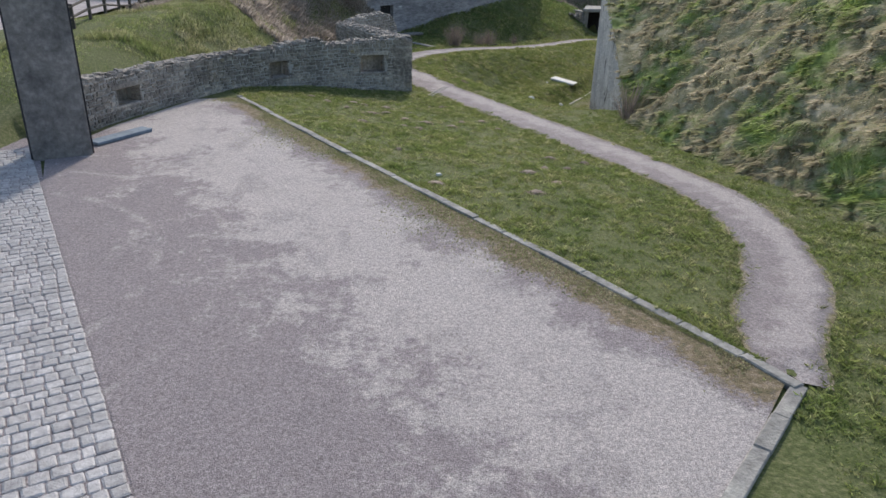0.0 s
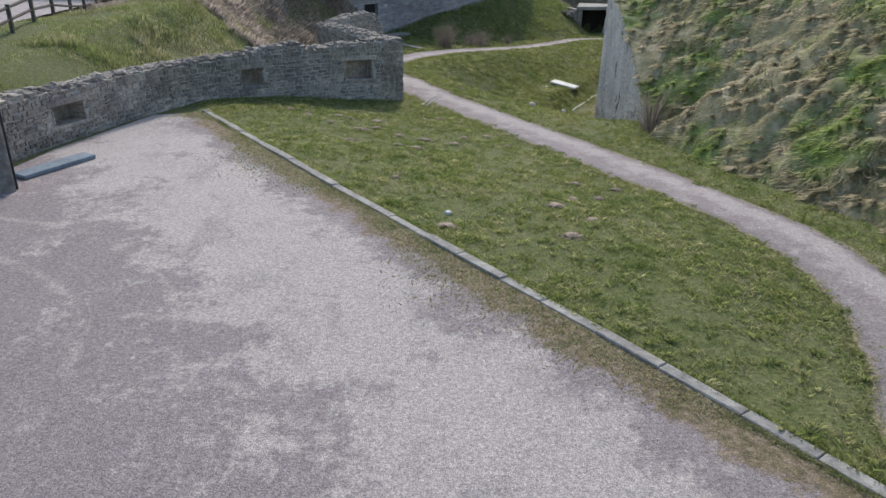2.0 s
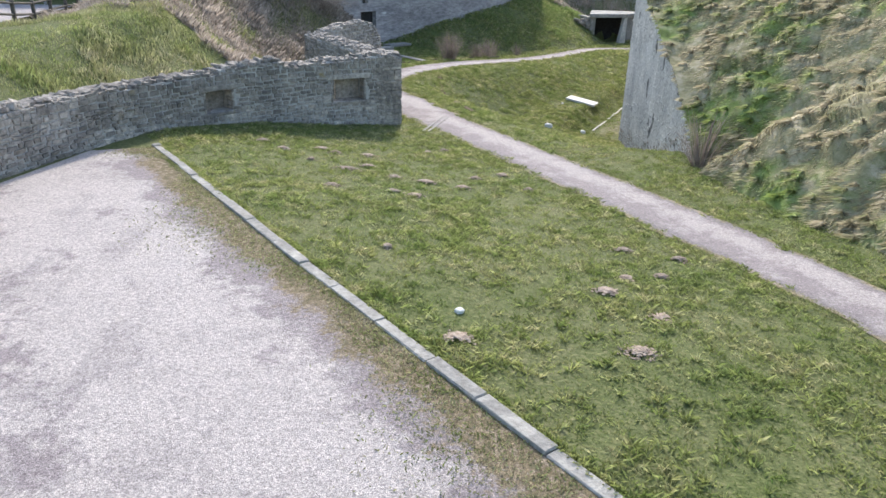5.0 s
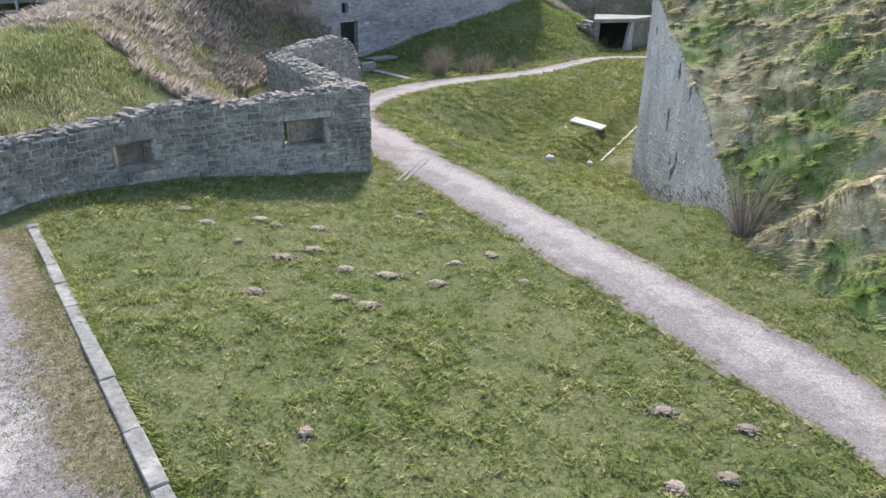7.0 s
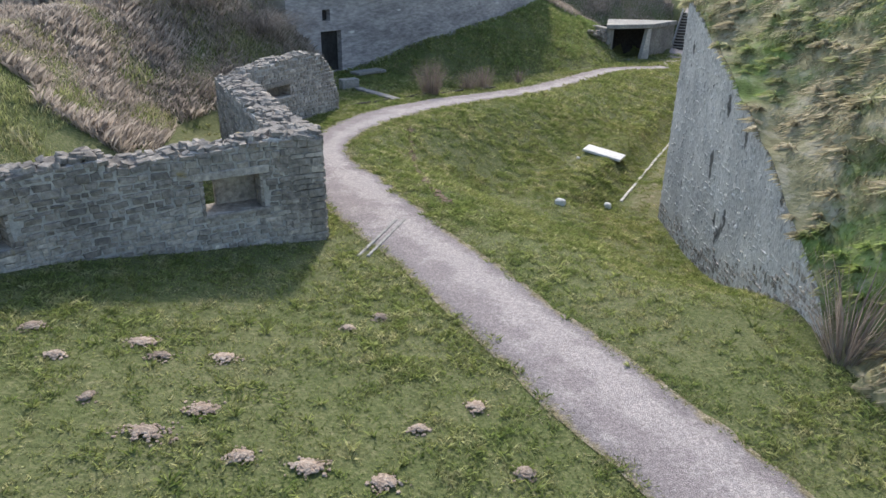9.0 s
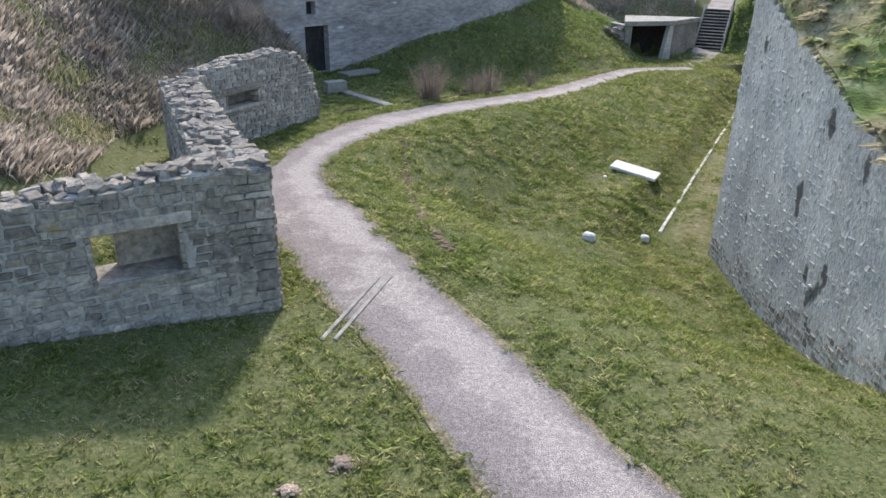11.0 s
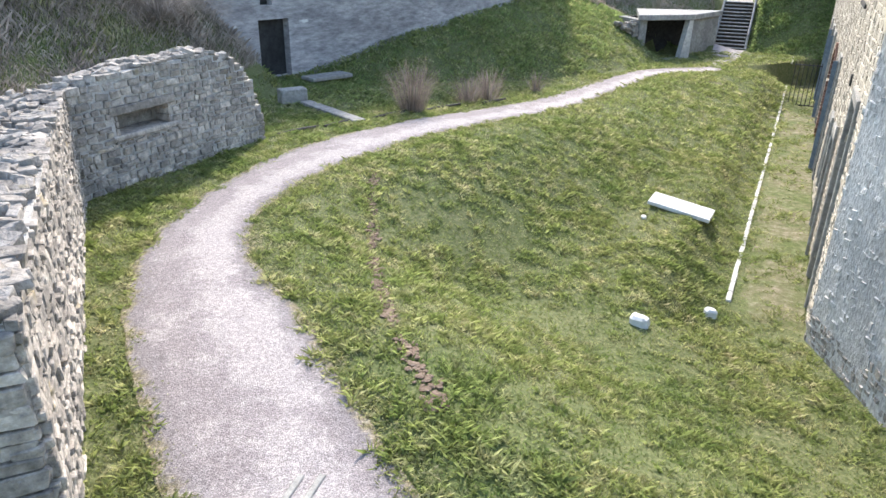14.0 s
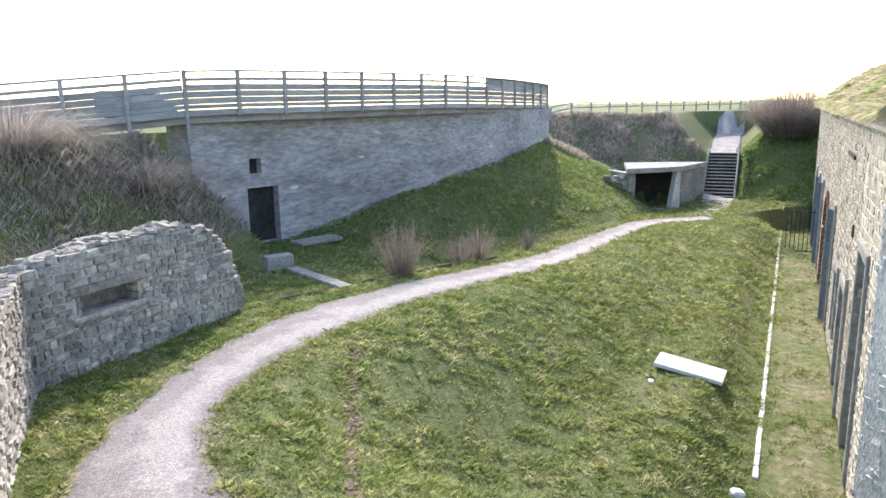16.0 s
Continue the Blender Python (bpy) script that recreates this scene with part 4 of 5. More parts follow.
# ---- footbridge railing ----
bridge = new("timber_footbridge")
BR = Run([tuple(p) for p in spline([(-22, 47.0), (-15.5, 48.6), (-9.5, 50.6), (-4.6, 53.1), (-0.2, 57.0), (3.2, 60.9), (6.6, 65.6), (10.0, 72.6), (10.6, 74.5)], 6)])
deck_z = lambda s: float(np.interp(s, [0, 8, 18, 30, 45], [2.55, 2.9, 3.72, 3.8, 3.62]))
n_posts = int(BR.length / 1.75)
for k in range(n_posts + 1):
    s = min(k * 1.75, BR.length)
    p, d = BR.at(s)
    ang = math.atan2(d[1], d[0])
    z = deck_z(s)
    low_ = 0.15 if s > 19.0 else 1.0
    box_part("post", Matrix.Translation((p[0], p[1], z + (1.36 - low_) / 2)) @ Matrix.Rotation(ang, 4, "Z"), 0.12, 0.12, 1.36 + low_, M_WOOD, bridge, 0.01)
    if k == n_posts:
        break
    s2 = min(s + 1.75, BR.length)
    p2, _ = BR.at(s2)
    mid = (p + p2) / 2
    dd = p2 - p
    ln = np.linalg.norm(dd)
    ang = math.atan2(dd[1], dd[0])
    zz = (z + deck_z(s2)) / 2
    up = math.atan2(deck_z(s2) - z, ln)
    base = Matrix.Translation((mid[0], mid[1], zz)) @ Matrix.Rotation(ang, 4, "Z") @ Matrix.Rotation(-up, 4, "Y")
    rails_ = [("top_rail", 0.0, 1.32, 0.16, 0.06), ("rail", 0.06, 1.06, 0.05, 0.1), ("board", 0.07, 0.8, 0.04, 0.2), ("board", 0.07, 0.59, 0.04, 0.2), ("board", 0.07, 0.38, 0.04, 0.2), ("board", 0.07, 0.2, 0.04, 0.13), ("beam", 0.08, 0.0, 0.12, 0.2),
              ("beam", 0.4, -0.22, 0.12, 0.24)]
    if k > n_posts - 7:
        rails_ += [("board", 0.07, 1.2, 0.04, 0.18), ("board", 0.07, 1.0, 0.04, 0.2)]
    for name, o, zc, dep, hh in rails_:
        box_part(name, base @ pose(0, o, zc), ln, dep, hh, M_WOOD, bridge, 0.008)
    box_part("deck_board", base @ pose(0, 1.0, -0.02), ln, 1.9, 0.06, M_WOOD, bridge, 0.005)
tagged(bridge, "grey weathered timber footbridge with a boarded railing along the blockhouse top", "footbridge")

# ---- kerbs ----
def kerb_run(label, pts, width, height, z, piece=(0.8, 1.3), mat=M_CONC2, name="kerb", seed=3, gap=0.012):
    rnd = random.Random(seed)
    thing = new(name)
    run = Run(pts)
    s = 0.0
    while s < run.length - 0.05:
        l = min(rnd.uniform(*piece), run.length - s)
        p, d = run.at(s + l / 2)
        zz = z if not callable(z) else z(p)
        box_part("kerbstone", Matrix.Translation((p[0], p[1], zz + rnd.uniform(-0.012, 0.012))) @ Matrix.Rotation(math.atan2(d[1], d[0]) + rnd.uniform(-0.01, 0.01), 4, "Z"), l - gap, width * rnd.uniform(0.93, 1.05), height,
                 mat, thing, 0.015, 0.006)
        s += l
    tagged(thing, label, "kerb", kind="structure")
    return thing


kerb_run("long worn concrete kerb between gravel and grass", [(4.72, 7.45), KERB_A, (1.6, 12.2), (-2.5, 18.1), KERB_B], 0.2, 0.16, -0.03)
kerb_run("short concrete kerb at the end of the yard", [(4.75, 7.5), (2.9, 5.3), (0.8, 2.4)], 0.22, 0.16, -0.04, seed=4)
kerb_run("line of small pale kerbstones beside the barrack strip", [tuple(FACADE_A + FACADE_DIR * s - np.array((0.874, -0.486)) * 1.5) for s in (0.9, 9, 33)], 0.1, 0.13,
         lambda p: float(ground_height(p[0], p[1])) - 0.025, (0.28, 0.6), M_CHALK, seed=5)
bpy.context.view_layer.update()


# ---- setts by the gate ----
setts = new("sett_paving")
sett_dir = np.array((-0.518, 0.855))
sett_out = np.array((-0.855, -0.518))
near_s, far_s = [], []
rs = random.Random(31)
row = -3.0
while row < 15.0:
    rw = rs.uniform(0.17, 0.23)
    o = 0.0
    width_here = 3.2 if row < 12 else 4.5
    while o < width_here:
        l = rs.uniform(0.15, 0.26)
        c = np.array((-3.5, 5.3)) + sett_dir * (row + rw / 2 + 0.05 * o) + sett_out * (o + l / 2)
        m = Matrix.Translation((c[0], c[1], -0.035 + rs.uniform(-0.008, 0.008))) @ Matrix.Rotation(math.atan2(sett_out[1], sett_out[0]) + rs.uniform(-0.06, 0.06), 4, "Z") @ \
            Matrix.Rotation(rs.uniform(-0.03, 0.03), 4, "X") @ Matrix.Diagonal((l - 0.012, rw - 0.012, 0.12, 1))
        (near_s if -1 < row < 7 and o < 2.0 else far_s).append(m)
        o += l
    row += rw
lay(near_s + far_s, SETTS, setts, "", 300, "sett")
bm = bmesh.new()
bm.faces.new([bm.verts.new((x, y, 0.004)) for x, y in [(-9.4, 15.15), (-3.45, 5.25), (-0.2, -0.4), (-9.0, -6.0), (-22.0, 6.0), (-22.0, 20.0), (-11.5, 19.2), (-10.7, 17.5)]])
part("bed", bm, M_GRAVEL, setts)
tagged(setts, "old grey granite setts laid in uneven rows", "paving", kind="structure")

# ---- loose slabs, stones and soil ----
bm = bmesh.new()
add_box(bm, pose(-9.35, 19.45, 0.07, 2, 0, 64), 1.95, 0.42, 0.09, 0.015, 0.008)
tagged(part("stone_slab", bm, M_BLUE), "blue-grey stone slab lying on gravel beside the wall", "slab")
bm = bmesh.new()
SLAB = (8.3, 45.1, -31.0)
slab_c, slab_s = math.cos(math.radians(SLAB[2])), math.sin(math.radians(SLAB[2]))
rise_x = float(ground_height(SLAB[0] + 0.8 * slab_c, SLAB[1] + 0.8 * slab_s) - ground_height(SLAB[0] - 0.8 * slab_c, SLAB[1] - 0.8 * slab_s)) / 1.6
rise_y = float(ground_height(SLAB[0] - 0.4 * slab_s, SLAB[1] + 0.4 * slab_c) - ground_height(SLAB[0] + 0.4 * slab_s, SLAB[1] - 0.4 * slab_c)) / 0.8
add_box(bm, pose(SLAB[0], SLAB[1], float(ground_height(SLAB[0], SLAB[1])) + 0.035, 0.8 * math.degrees(math.atan(rise_y)),
                 -0.7 * math.degrees(math.atan(rise_x)), SLAB[2]), 1.6, 0.82, 0.1, 0.015)
tagged(part("white_slab", bm, M_WHITE), "flat white rectangular slab lying on the lawn", "slab")


def loose_stone(x, y, sx, sy, sz, seed, label, mat=M_CHALK):
    me, _, _ = unit_stone(seed, mat, 0.13, 0.2, "loose_stone")
    ob = new("loose_stone", me)
    ob.matrix_basis = pose(x, y, float(ground_height(x, y)) + sz * 0.35, 0, 0, seed * 37) @ Matrix.Diagonal((sx, sy, sz, 1))
    tagged(ob, label, "stone", "loose stones on the grass")


loose_stone(5.39, 39.17, 0.36, 0.26, 0.2, 101, "pale angular stone lying on the lawn", M_WHITE)
loose_stone(7.4, 40.6, 0.24, 0.22, 0.2, 102, "small rounded white stone at the kerb's end", M_WHITE)
loose_stone(-0.15, 16.8, 0.16, 0.12, 0.08, 103, "small white stone lying in short grass", M_WHITE)
loose_stone(7.1, 44.4, 0.2, 0.14, 0.08, 104, "small pale stone lying in short grass")

HILLS = [(-3.5, 25.5), (-2.0, 25.4), (0.8, 25.3), (-0.4, 28.1), (-3.4, 27.1), (-4.4, 26.5), (-2.1, 26.8), (-2.5, 24.8), (-1.3, 24.5), (-0.5, 24.4), (0.4, 24.2), (2.1, 24.5),
         (-3.0, 26.7), (1.6, 25.9), (-5.1, 27.3), (-1.3, 23.2), (-0.8, 23.0), (3.3, 20.2), (-1.3, 19.3), (3.6, 18.8), (2.9, 18.6), (-2.7, 23.2), (-0.22, 15.95), (2.25, 15.8), (2.98, 17.0), (2.35, 17.9), (4.3, 19.8), (0.1, 28.6)]
SOILS = [unit_stone(120 + k, M_SOIL, 0.15, 0.2, "clod") for k in range(5)]
rh = np.random.RandomState(41)
for k, (x, y) in enumerate(HILLS):
    r = rh.uniform(0.10, 0.2)
    stretch = rh.uniform(0.7, 1.7)
    hill = new("molehill")
    heap = []
    for _ in range(int(130 + 1500 * r * r)):
        a_, q = rh.uniform(0, 2 * np.pi), abs(rh.normal(0, 0.55))
        px_, py_ = x + math.cos(a_) * q * r * stretch, y + math.sin(a_) * q * r
        sz = rh.uniform(0.014, 0.042) * (1.1 - 0.3 * min(q, 1.5))
        heap.append(Matrix.Translation((px_, py_, float(ground_height(px_, py_)) + max(0.0, 0.05 * (1 - q * q)) + 0.012)) @ Matrix.Rotation(rh.uniform(0, 6), 4, "Z")
                    @ Matrix.Diagonal((sz * 1.8, sz * 1.4, sz * 0.6, 1)))
    lay(heap, SOILS, hill, "", 0, "clod")
    tagged(hill, "low crumbly heap of brown earth in the grass", "molehill", "molehills")

# worn line of earth across the lawn
tv, tf = [], []
rt = np.random.RandomState(7)
trail = spline([(0.45, 43.5, 0), (0.5, 41.4, 0), (0.6, 39.5, 0), (0.8, 37.8, 0), (1.15, 36.2, 0), (1.7, 34.4, 0)], 60)
cl = []
for p in trail:
    for _ in range(2 if noise.noise((p[1] * 1.5, 0, 0)) > -0.15 else 0):
        x, y = p[0] + rt.normal(0, 0.06), p[1] + rt.normal(0, 0.05)
        sz = rt.uniform(0.015, 0.05)
        cl.append(Matrix.Translation((x, y, float(ground_height(x, y)) + 0.02)) @ Matrix.Rotation(rt.uniform(0, 6), 4, "Z") @ Matrix.Diagonal((sz * 2.0, sz * 1.6, sz * 0.5, 1)))
clods = new("earth_track")
EARTHS = [unit_stone(130 + k, M_EARTH, 0.15, 0.2, "clod") for k in range(4)]
lay(cl, EARTHS, clods, "", 0, "clod")
tagged(clods, "narrow line of brown earth clods across the grass", "earth", kind="stuff")

# drain across the path
drain = new("path_drain")
for dx in (-0.1, 0.1):
    box_part("edge_board", pose(-0.03 + dx, 32.5, float(ground_height(0, 32.5)) + 0.035, 0, 0, 71), 2.3, 0.07, 0.06, M_CONC2, drain, 0.01)
tagged(drain, "pair of pale boards set across the gravel path", "drain")

# timber edging by the path and bits at the blockhouse door
rl = random.Random(51)
edging = Run([(-2.3, 46.2), (-0.9, 47.6), (1.0, 49.5), (2.9, 51.2), (5.0, 53.2)])
s = 0.0
while s < edging.length - 0.6:
    l = rl.uniform(1.2, 2.2)
    p, d = edging.at(min(s + l / 2, edging.length))
    z = float(ground_height(p[0], p[1]))
    bm = bmesh.new()
    w = 0.1
    tube(bm, [(p[0] - d[0] * l / 2, p[1] - d[1] * l / 2, z + 0.04), (p[0], p[1] + 0.03, z + 0.05), (p[0] + d[0] * l / 2, p[1] + d[1] * l / 2, z + 0.04)], [0.04, 0.05, 0.035], 8)
    tagged(part("edging_log", bm, M_FENCE), "weathered round log lying along the path edge", "log", "edging logs")
    s += l + rl.uniform(0.05, 0.4)
bm = bmesh.new()
add_box(bm, pose(-1.9, 55.0, -1.02, 0, 0, 42), 1.8, 0.8, 0.14, 0.02)
tagged(part("door_slab", bm, M_CONC2), "pale concrete slab outside the blockhouse doorway", "slab")
bm = bmesh.new()
add_box(bm, pose(-2.48, 50.50, -0.82, 0, 0, 30), 0.85, 0.45, 0.45, 0.03)
tagged(part("concrete_block", bm, M_CONC2), "low concrete block standing at the foot of the bank", "block")
bm = bmesh.new()
add_box(bm, pose(-1.13, 49.19, -1.02, 0, 0, -53), 3.2, 0.4, 0.1, 0.02)
tagged(part("concrete_strip", bm, M_CONC2), "flat concrete strip lying in the grass by the path", "slab")

# ---- strip of bare ground along the barrack front ----
sv, sf = [], []
for i, s in enumerate(np.arange(0.2, 32.0, 0.4)):
    for j, o in enumerate((0.02, 0.5, 0.95, 1.4)):
        p = FACADE_A + FACADE_DIR * s - np.array((0.874, -0.486)) * (o + 0.1 * (j == 3) * rt.uniform(-1, 1))
        sv.append((p[0], p[1], float(ground_height(p[0], p[1])) + 0.03 - 0.04 * (i == 0 or j == 3)))
    if i:
        o = (i - 1) * 4
        sf += [(o + j, o + j + 1, o + 5 + j, o + 4 + j) for j in range(3)]
M_STRIP = material("trodden_strip", [(0.3, (0.10, 0.11, 0.045)), (0.5, (0.19, 0.175, 0.095)), (0.68, (0.34, 0.295, 0.225))], [(0.42, (0.55, 0.75, 0.4)), (0.58, W1)], 0.95, (5, 0.8), 0.8, 30)
tagged(link_mesh("trodden_strip", sv, sf, M_STRIP, smooth=True), "strip of trodden dry earth and thin grass along the barrack", "ground", kind="structure")

# the kerb line on plan
kd = (np.array(KERB_A) - np.array(KERB_B))
kl = np.linalg.norm(kd)
kd /= kl
kn = np.array((kd[1], -kd[0]))

# pale parking ground behind the fence
cv = [(-17.2, 28), (-18.2, 44), (-20.5, 60), (-90, 70), (-90, 10), (-30, 10)]
bm = bmesh.new()
bm.faces.new([bm.verts.new((x, y, 1.62)) for x, y in cv])
tagged(part("parking_ground", bm, M_PATH), "wide pale parking ground beyond the bank", "ground", kind="structure")


# ---- fences ----
def post_fence(label, pts, z_of, post_h=1.0, step=2.0, mat=M_IRON, rails=(0.45, 0.85)):
    thing = new("post_and_rail_fence")
    run = Run(pts)
    n = int(run.length / step)
    for k in range(n + 1):
        p, d = run.at(min(k * step, run.length - 1e-3))
        z = z_of(p)
        ang = math.atan2(d[1], d[0])
        box_part("post", Matrix.Translation((p[0], p[1], z + post_h / 2 - 0.1)) @ Matrix.Rotation(ang, 4, "Z"), 0.12, 0.12, post_h + 0.2, mat, thing, 0.01)
        if k < n:
            p2, _ = run.at(min((k + 1) * step, run.length - 1e-3))
            z2 = z_of(p2)
            for r in rails:
                bm = bmesh.new()
                tube(bm, [(p[0], p[1], z + r), (p2[0], p2[1], z2 + r)], 0.05, 6)
                part("rail", bm, mat, thing)
    tagged(thing, label, "fence")


gz = lambda p: float(ground_height(p[0], p[1]))
post_fence("dark timber post-and-rail fence along the grass bank", [(-14.6, 27.0), (-15.4, 35.0), (-16.4, 42.0), (-17.6, 48.0), (-19.0, 54.0)], gz, 0.95, 2.0, M_FENCE)
post_fence("thin timber fence along the rear crest", [(11.5, 78.5), (18.0, 84.0), (28.0, 93.0), (46.0, 109.0)], gz, 0.9, 2.4, M_WOOD, (0.5, 0.85))

# iron gate leaf standing open at the barrack
gate = new("iron_gate")
p = FACADE_A + FACADE_DIR * 23.5 - np.array((0.874, -0.486)) * 0.1
mg = pose(p[0], p[1], -3.3, 0, 0, 150)
for zz in (0.15, 2.0):
    box_part("bar", mg @ pose(0.6, 0, zz), 1.2, 0.04, 0.05, M_IRON, gate, 0.005)
for k in range(7):
    bm = bmesh.new()
    tube(bm, [mg @ Vector((0.05 + k * 0.183, 0, 0.1)), mg @ Vector((0.05 + k * 0.183, 0, 2.1))], 0.018, 6)
    part("upright", bm, M_IRON, gate)
tagged(gate, "black iron gate leaf standing open against the barrack", "gate")


# ---- plants ----
def blades(name, base, height, lean, width, mat, droop=0.35, seed=1, thing=None, label=""):
    """Blades of grass or twigs: two triangles each, from arrays of places, heights and leaning ways."""
    r = np.random.RandomState(seed)
    n = len(base)
    ang = r.uniform(0, 2 * np.pi, n)
    side = np.column_stack([np.cos(ang), np.sin(ang), np.zeros(n)]) * (width * r.uniform(0.6, 1.3, n))[:, None]
    up = np.column_stack([np.zeros(n), np.zeros(n), height])
    mid = base + up * 0.55 + lean * 0.35
    tip = base + up * (1 - droop * 0.4) + lean
    v = np.empty((n * 4, 3))
    v[0::4], v[1::4], v[2::4], v[3::4] = base - side, base + side, mid + side * 0.7, tip
    k = np.arange(n) * 4
    f = np.empty((n * 2, 3), int)
    f[0::2] = np.column_stack([k, k + 1, k + 2])
    f[1::2] = np.column_stack([k, k + 2, k + 3])
    return link_mesh(name, v, f, mat, thing, label=label)


rg = np.random.RandomState(3)


def scatter(n, x0, x1, y0, y1):
    return rg.uniform(x0, x1, n), rg.uniform(y0, y1, n)


def lawn_mask(x, y):
    s, par = polyline_side(x, y, PATH_LINE)
    w = PATH_LINE[np.clip(par.astype(int), 0, len(PATH_LINE) - 1), 3] / 2
    ok = np.abs(s) > w - 0.14 + 0.16 * value_noise(x, y, 0.5, 12) + 0.12 * value_noise(x, y, 0.17, 13)
    ok &= np.hypot(x - SLAB[0], (y - SLAB[1]) * 1.2) > 0.62
    k = -((x - KERB_B[0]) * (KERB_A[1] - KERB_B[1]) - (y - KERB_B[1]) * (KERB_A[0] - KERB_B[0])) / kl
    ok &= (k > 0.08) | (y > 31) | ((x > 4.3) & (y < 9) & (k > -6))
    yard_side = (x - 2.9) * (7.5 - 5.3) - (y - 5.3) * (4.75 - 2.9)
    ok &= ~((y < 7.6) & (yard_side < 0.25))
    fa = (x - FACADE_A[0]) * 0.874 - (y - FACADE_A[1]) * 0.486
    ok &= ~((fa > -1.45) & (y > 39.5)) | (rg.uniform(0, 1, x.shape) < 0.4 + 0.5 * value_noise(x, y, 0.9, 17)) & (fa < -0.05) & (y > 39.5)
    wall = (x - 7.45) - (y - 26.6) * 0.11
    ok &= ~((wall > -0.05) & (y > 26.6) & (y < 39.7))
    ed, _ = polyline_side(x, y, EDGE.p)
    ok &= (ed < 0.3) | (y > 39.5)
    wb, _ = polyline_side(x, y, WALL_B)
    wa, _ = polyline_side(x, y, WALL_A)
    ok &= ~((wa < 0.02) & (y < 32.4) & (x < -1.25))
    bb, _ = polyline_side(x, y, BANK_LINE)
    bl, _ = polyline_side(x, y, BLOCK_LINE)
    ok &= (bb > -0.4) & ((bl > 0.1) | (y < 52))
    return ok


lawn = new("lawn_grass")
for i, (n, box, hgt, wd) in enumerate(((430000, (-8, 10, 4, 34), 0.06, 0.0095), (330000, (-6, 14, 33, 50), 0.075, 0.012), (170000, (-5, 24, 50, 71), 0.11, 0.018))):
    x, y = scatter(n, *box)
    m = lawn_mask(x, y)
    x, y = x[m], y[m]
    tuft = value_noise(x, y, 0.17 + 0.05 * i, 20) * 0.5 + value_noise(x, y, 0.45, 21) * 0.35 + value_noise(x, y, 1.7, 22) * 0.3
    keep = rg.uniform(-1, 1, len(x)) < tuft * 1.3 + 0.78
    x, y, tuft = x[keep], y[keep], tuft[keep]
    z = ground_height(x, y) - 0.01
    h = hgt * (0.6 + 1.2 * np.clip(tuft + 0.3, 0, 1.2)) * rg.uniform(0.6, 1.3, len(x))
    a_ = rg.uniform(0, 2 * np.pi, len(x))
    ln = np.column_stack([np.cos(a_), np.sin(a_), np.zeros(len(x))]) * (h * rg.uniform(0.4, 1.6, len(x)))[:, None]
    blades("blades", np.column_stack([x, y, z]), h, ln, wd, M_GRASS, seed=30 + i, thing=lawn)
# taller tufts in between
x, y = scatter(6000, -8, 16, 4, 62)
m = lawn_mask(x, y)
x, y = np.repeat(x[m], 16), np.repeat(y[m], 16)
sp = np.repeat(rg.uniform(0.02, 0.07, m.sum()), 16)
th = np.repeat(rg.uniform(0.06, 0.15, m.sum()), 16) * rg.uniform(0.6, 1.2, len(x))
a_ = rg.uniform(0, 2 * np.pi, len(x))
q = np.sqrt(rg.uniform(0, 1, len(x)))
x, y = x + np.cos(a_) * sp * q, y + np.sin(a_) * sp * q
blades("tufts", np.column_stack([x, y, ground_height(x, y) - 0.01]), th, np.column_stack([np.cos(a_), np.sin(a_), np.zeros(len(x))]) * (th * q * 0.9)[:, None], 0.009, M_GRASS, 0.5, 39, lawn)
# weeds along the kerb on the gravel side
kk = rg.uniform(0, kl, 16000)
oo = -0.1 - np.abs(rg.normal(0, 0.55, 16000)) * np.clip(0.6 + value_noise(kk, kk * 0, 2.0, 44), 0.1, 1.5)
wx, wy = KERB_B[0] + kd[0] * kk - kn[0] * oo, KERB_B[1] + kd[1] * kk - kn[1] * oo
wh = rg.uniform(0.015, 0.05, 16000)
a_ = rg.uniform(0, 2 * np.pi, 16000)
blades("weeds", np.column_stack([wx, wy, np.full(16000, 0.012)]), wh, np.column_stack([np.cos(a_), np.sin(a_), np.zeros(16000)]) * wh[:, None], 0.008, M_DRY, 0.5, 40, lawn)
# grass leaning over the kerb
kk = rg.uniform(0, kl, 10000)
oo = rg.uniform(0.09, 0.22, 10000)
wx, wy = KERB_B[0] + kd[0] * kk - kn[0] * oo, KERB_B[1] + kd[1] * kk - kn[1] * oo
wh = rg.uniform(0.03, 0.09, 10000)
blades("fringe", np.column_stack([wx, wy, np.full(10000, 0.0)]), wh, np.column_stack([kn[0] * wh, kn[1] * wh, wh * 0]) * rg.uniform(-0.5, 1.2, 10000)[:, None], 0.008, M_GRASS, 0.5, 42, lawn)
# straw-coloured verge along the path
vi = rg.uniform(0, len(dense) - 1.01, 46000)
v0 = vi.astype(int)
vc = dense[v0] + (dense[v0 + 1] - dense[v0]) * (vi - v0)[:, None]
vo = (vc[:, 3] / 2 + rg.normal(0.02, 0.16, len(vi))) * np.where(rg.uniform(0, 1, len(vi)) < 0.5, -1, 1)
vx, vy = vc[:, 0] + dt[v0, 1] * vo, vc[:, 1] - dt[v0, 0] * vo
vm = (value_noise(vx, vy, 0.6, 51) > -0.1) & (vy > 8.5)
vx, vy = vx[vm], vy[vm]
vh = rg.uniform(0.02, 0.075, len(vx))
va = rg.uniform(0, 2 * np.pi, len(vx))
blades("verge", np.column_stack([vx, vy, ground_height(vx, vy) - 0.005]), vh, np.column_stack([np.cos(va), np.sin(va), 0 * va]) * (vh * 1.1)[:, None], 0.008, M_DRY, 0.5, 43, lawn)
